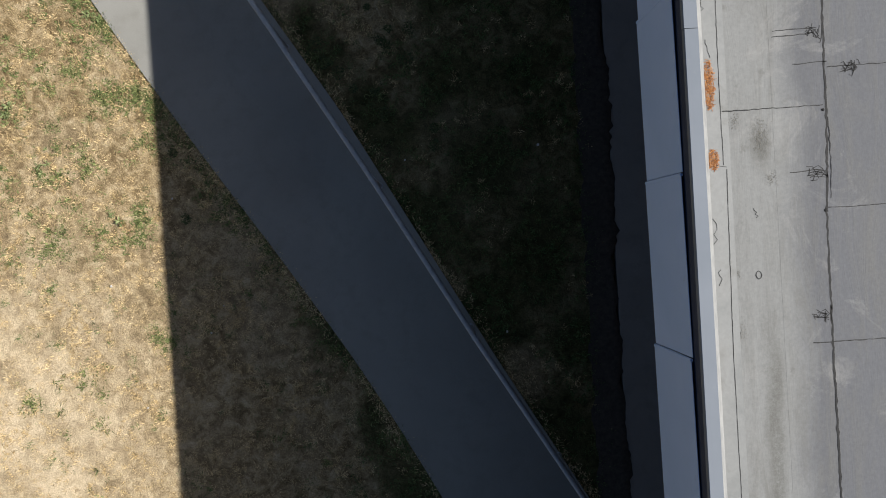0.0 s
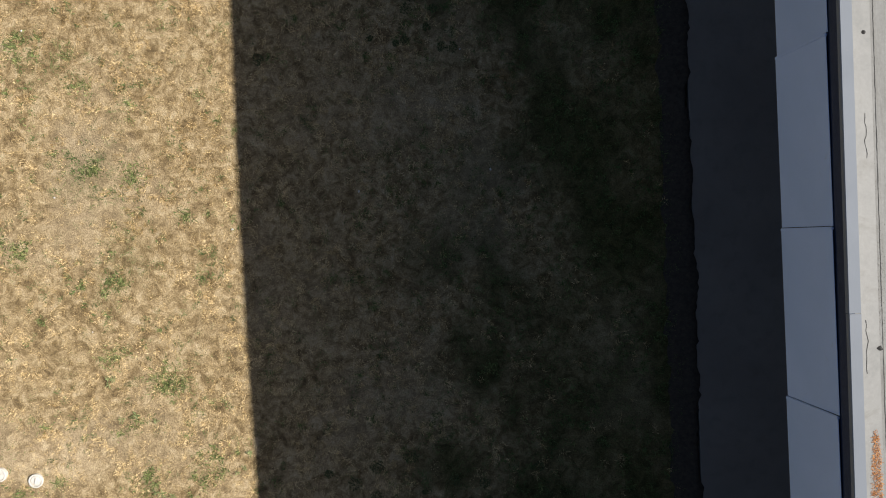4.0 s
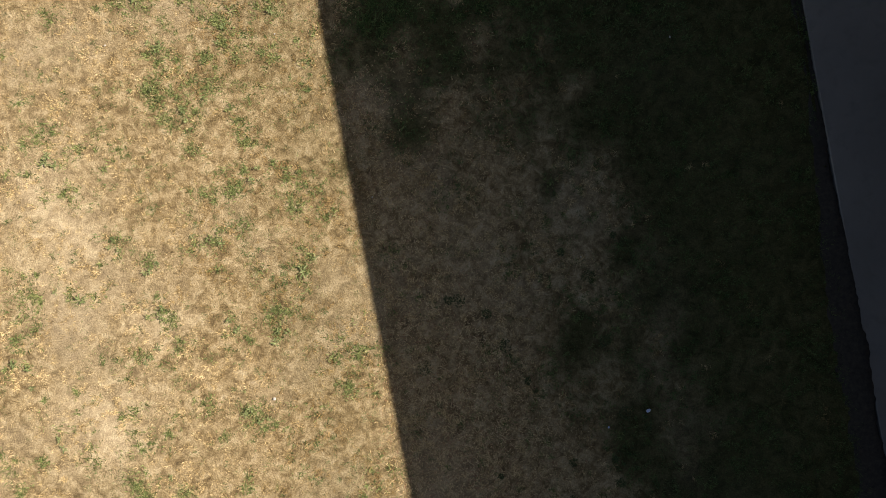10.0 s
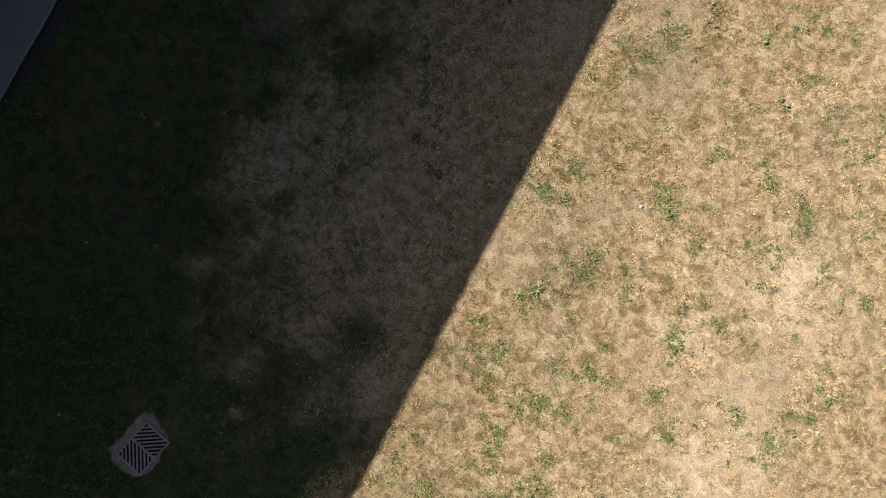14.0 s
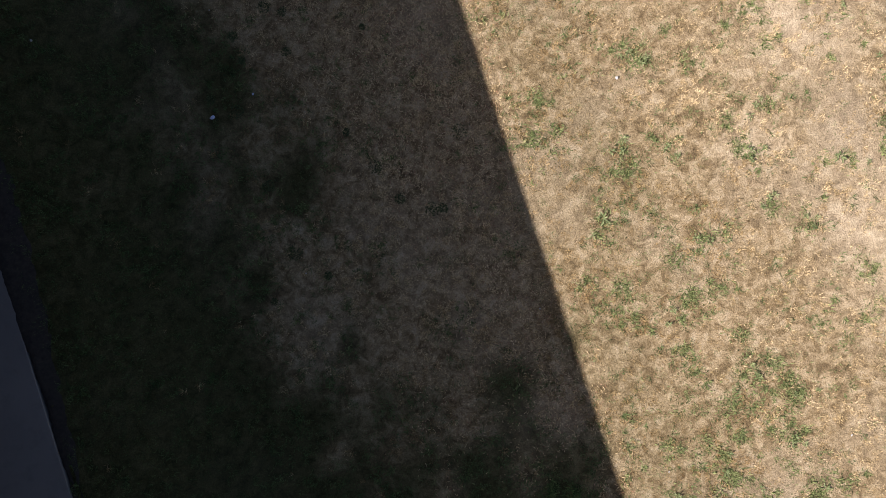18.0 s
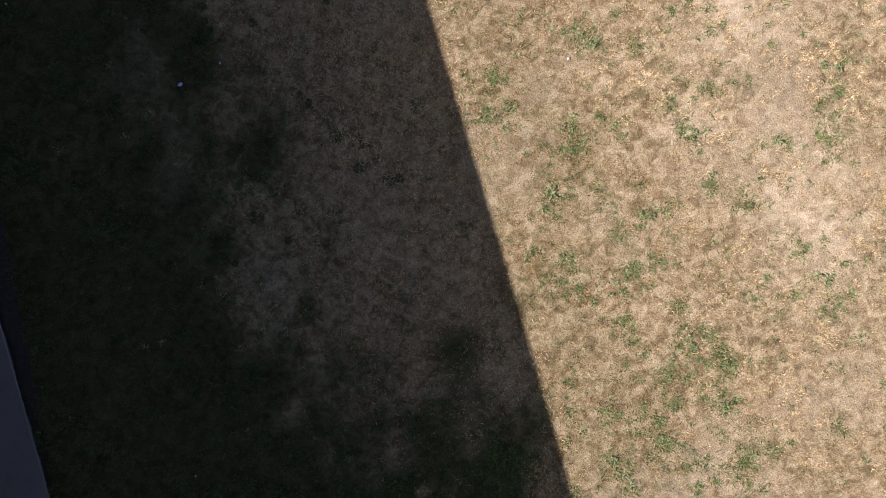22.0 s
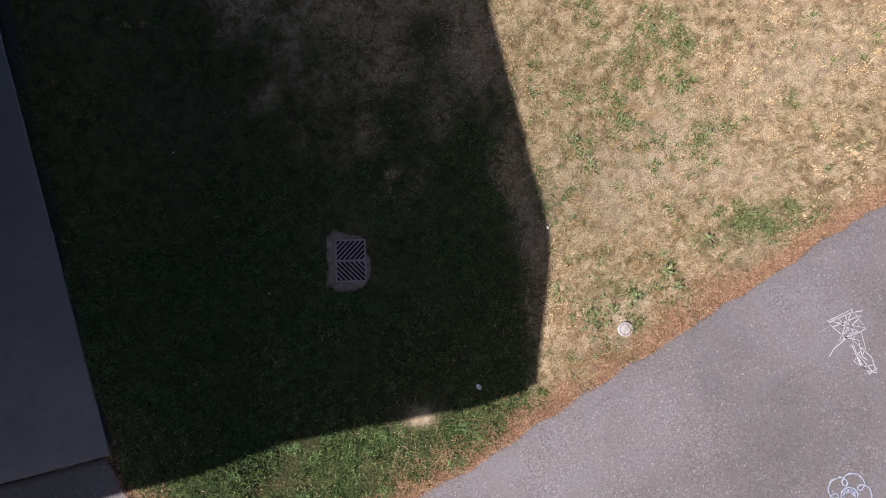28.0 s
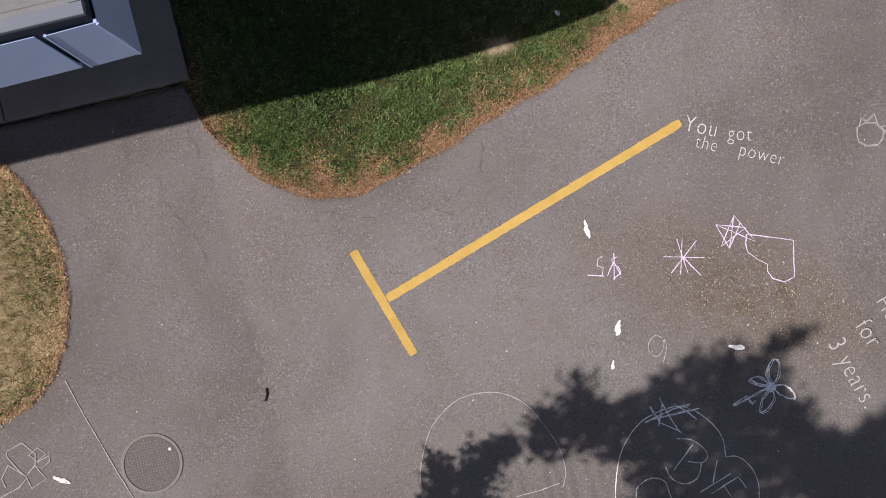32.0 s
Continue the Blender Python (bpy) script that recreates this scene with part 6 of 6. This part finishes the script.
blades("dry_grass", x, y, terrain(x, y) + 0.004, rs.uniform(0.02, 0.06, n), 0.006, rs.uniform(0.4, 1.35, n), STRAW, 18, "scattered dry straw among the green grass")
cx_, cy_ = rs.uniform(-3.6, -0.1, 40), rs.uniform(26.7, 28.0, 40)
x, y = np.repeat(cx_, 40) + rs.normal(0, 0.035, 1600), np.repeat(cy_, 40) + rs.normal(0, 0.035, 1600)
k = on_lawn(x, y) & (np.hypot(x - gx, y - gy) > 0.4)
x, y = x[k], y[k]
n = len(x)
blades("grass_rosettes", x, y, terrain(x, y) + 0.02, rs.uniform(0.03, 0.07, n), 0.009, rs.uniform(0.6, 1.35, n), ROSETTE, 19, "bright broad-bladed grass rosettes at the lawn tip")

# ragged dry and green grass leaning over the ramp's edges
for edge, out, seed in ((RAMP_L, -1, 1), (RAMP_R, 1, 2)):
    P = along(edge, rs.uniform(0, 1, 9000))
    q = rs.normal(0.03, 0.035, 9000) * (0.4 + 1.2 * field(P[:, 0], P[:, 1], 4.0, 90 + seed))
    x, y = P[:, 0] + out * q * 0.84, P[:, 1] - out * q * -0.54
    k = rs.uniform(0, 1, 9000) < np.clip(2.4 * field(x, y, 2.2, 95) - 0.7, 0.05, 0.7)
    for sel, material, label in ((~k, STRAW, "dry grass leaning over the edge of the ramp"), (k, GREEN, "green grass leaning over the edge of the ramp")):
        m = int(sel.sum())
        blades("ramp_edge_grass", x[sel], y[sel], terrain(x[sel], y[sel]) + 0.012, rs.uniform(0.02, 0.045, m), 0.006, rs.uniform(0.6, 1.4, m), material, 30 + seed, label)

# crumbled edge: grit and dry soil strewn along the asphalt's margin
N = 7000
x = rs.uniform(-9, 0.05, N)
d = np.abs(rs.normal(0, 0.10, N)) - 0.02
y = edge_y(x) + d
s, a = rs.uniform(0.002, 0.006, N), rs.uniform(0, 6.28, N)
z = path_z(x) + TOP + 0.001
V = np.stack([np.stack([x + s * np.cos(a + q), y + s * np.sin(a + q), z + s * h], 1) for q, h in ((0, 0.2), (2.1, 0.5), (4.2, 0.3))], 1).reshape(-1, 3)
grit = raw("edge_grit", V.tolist(), np.arange(N * 3).reshape(-1, 3).tolist(), m_mottled("edge_grit", (0.075, 0.065, 0.058), (0.15, 0.13, 0.115), (0.27, 0.225, 0.18)))
tagged(grit, "crumbled asphalt grit and dry soil along the path edge", "grit", kind="stuff")

# second lawn's grass and fringe
N = 26000
x, y = rs.uniform(1.6, 3.6, N), rs.uniform(26.8, 29.5, N)
keep = inside2(x, y)
x, y = x[keep], y[keep]
n = len(x)
z = path_z(x) + 0.028
blades("dry_grass_island", x, y, z, rs.uniform(0.025, 0.065, n), 0.007, rs.uniform(0.6, 1.4, n), STRAW, 5, "short dry grass on the lawn patch")
k = rs.uniform(0, 1, n) < 0.85 * np.clip(1.6 * field(x, y, 3.5, 4) - 0.1, 0, 1)
blades("green_grass_island", x[k], y[k], z[k], rs.uniform(0.03, 0.09, k.sum()), 0.010, rs.uniform(0.4, 1.2, k.sum()), TALL, 6, "green grass on the lawn patch")
t_ = rs.uniform(0, 1, 7000)
P = along(np.array(LAWN2[:11]), t_)
q = np.abs(rs.normal(0, 0.13, 7000))
x, y = P[:, 0] + q - 0.03, P[:, 1] + rs.normal(0, 0.02, 7000)
blades("dead_grass_fringe", x, y, path_z(x) + 0.024, rs.uniform(0.02, 0.06, 7000), 0.008, rs.uniform(0.7, 1.4, 7000), FRINGE, 7, "dead orange-brown grass round the lawn patch")
q = np.abs(rs.normal(0, 0.11, 7000))
blades("dry_grass_fringe", P[:, 0] + q, P[:, 1] + rs.normal(0, 0.03, 7000), path_z(P[:, 0]) + 0.026, rs.uniform(0.02, 0.055, 7000), 0.007, rs.uniform(0.7, 1.4, 7000), STRAW, 17, "pale dry grass round the lawn patch")

# ---- conifer beside the path, its shadow on the asphalt ----
tree = tagged(empty("tree", pose(1.95, 32.86, float(path_z(np.array(2.5))))), "tall dark green conifer with drooping ragged limbs", "tree")
bm = bmesh.new()
rnd = random.Random(8)
pts = [Vector((0.05 * math.sin(h), 0.05 * math.cos(h * 1.3), h)) for h in np.arange(0, 10.5, 0.7)]
for k, (p, q) in enumerate(zip(pts, pts[1:])):
    tube(bm, p, q, 0.20 * (1 - k / 16), 12, 0.20 * (1 - (k + 1) / 16))
part("trunk", bm, BARK, tree)
lim = bmesh.new()
LV = []
REACH_H = [3.05, 3.2, 3.5, 3.75, 3.95, 4.25, 4.33, 4.37, 4.47, 4.6, 4.8, 5.0, 5.15, 5.25, 5.8, 6.1, 6.35, 6.7, 7.05, 7.1, 7.2, 7.3, 7.5, 7.7, 8.0, 9.0]
REACH = [0.9, 1.4, 1.78, 1.68, 1.8, 1.76, 1.6, 1.55, 1.65, 1.85, 1.95, 2.15, 2.05, 1.72, 1.72, 1.8, 1.93, 1.9, 1.93, 1.3, 1.15, 0.82, 0.75, 0.68, 0.75, 0.7]
BARE_H = [3.72, 3.85, 4.15, 4.4, 4.75, 5.1, 5.38, 5.5]
BARE_R = [0.0, 1.0, 1.5, 1.42, 1.35, 1.25, 1.1, 0.0]


def limb(h, a, ln, leaves, spread, bare=0.0, rise=0.0, start=0.0):
    d = Vector((math.cos(a), math.sin(a), 0))
    s = Vector((-d.y, d.x, 0))
    p0, p1 = d * start + Vector((0, 0, h)), d * ln + Vector((0, 0, h + rnd.uniform(-0.04, 0.06) + rise))
    tube(lim, p0, p1, 0.012 if bare < 0.2 else 0.005, 6, 0.003)
    for q in range(leaves):
        t = max(0.1, bare) + (1 - max(0.1, bare)) * rnd.uniform(0, 1.0) ** 0.8
        c = p0.lerp(p1, t)
        w_ = spread * (1.25 - 0.7 * t)
        c = c + s * rnd.gauss(0, w_) + Vector((0, 0, rnd.gauss(-0.03, 0.06))) + d * rnd.gauss(0, 0.05)
        u = (d * rnd.uniform(0.2, 1) + s * rnd.uniform(-1, 1) + Vector((0, 0, rnd.uniform(-0.5, 0.2)))).normalized() * rnd.uniform(0.07, 0.16)
        w = u.cross(Vector((rnd.uniform(-1, 1), rnd.uniform(-1, 1), rnd.uniform(0.3, 1)))).normalized() * rnd.uniform(0.018, 0.036)
        LV.extend((c - w, c + w, c + u))


for k in range(40):
    h = 3.12 + 5.5 * k / 39
    ln = float(np.interp(h, REACH_H, REACH)) * rnd.uniform(0.86, 1.0)
    bare = float(np.interp(h, BARE_H, BARE_R)) / ln
    if 4.27 < h < 4.42:
        continue
    limb(h, -math.pi / 2 + rnd.uniform(-0.03, 0.03), ln, int(310 * (1.15 - bare)), 0.085, bare)
limb(6.98, -math.pi / 2, 1.76, 110, 0.03, 0.0, 0.6, 1.66)
for k in range(46):
    h = 3.2 + 6.6 * k / 45 + rnd.uniform(-0.09, 0.09)
    limb(h, rnd.uniform(0.6, math.pi - 0.6), (2.4 - 0.2 * max(0, h - 4.5)) * rnd.uniform(0.7, 1.0), 260, 0.16)
part("limbs", lim, BARK, tree)
raw("crown", LV, [(3 * k, 3 * k + 1, 3 * k + 2) for k in range(len(LV) // 3)], LEAF, tree)
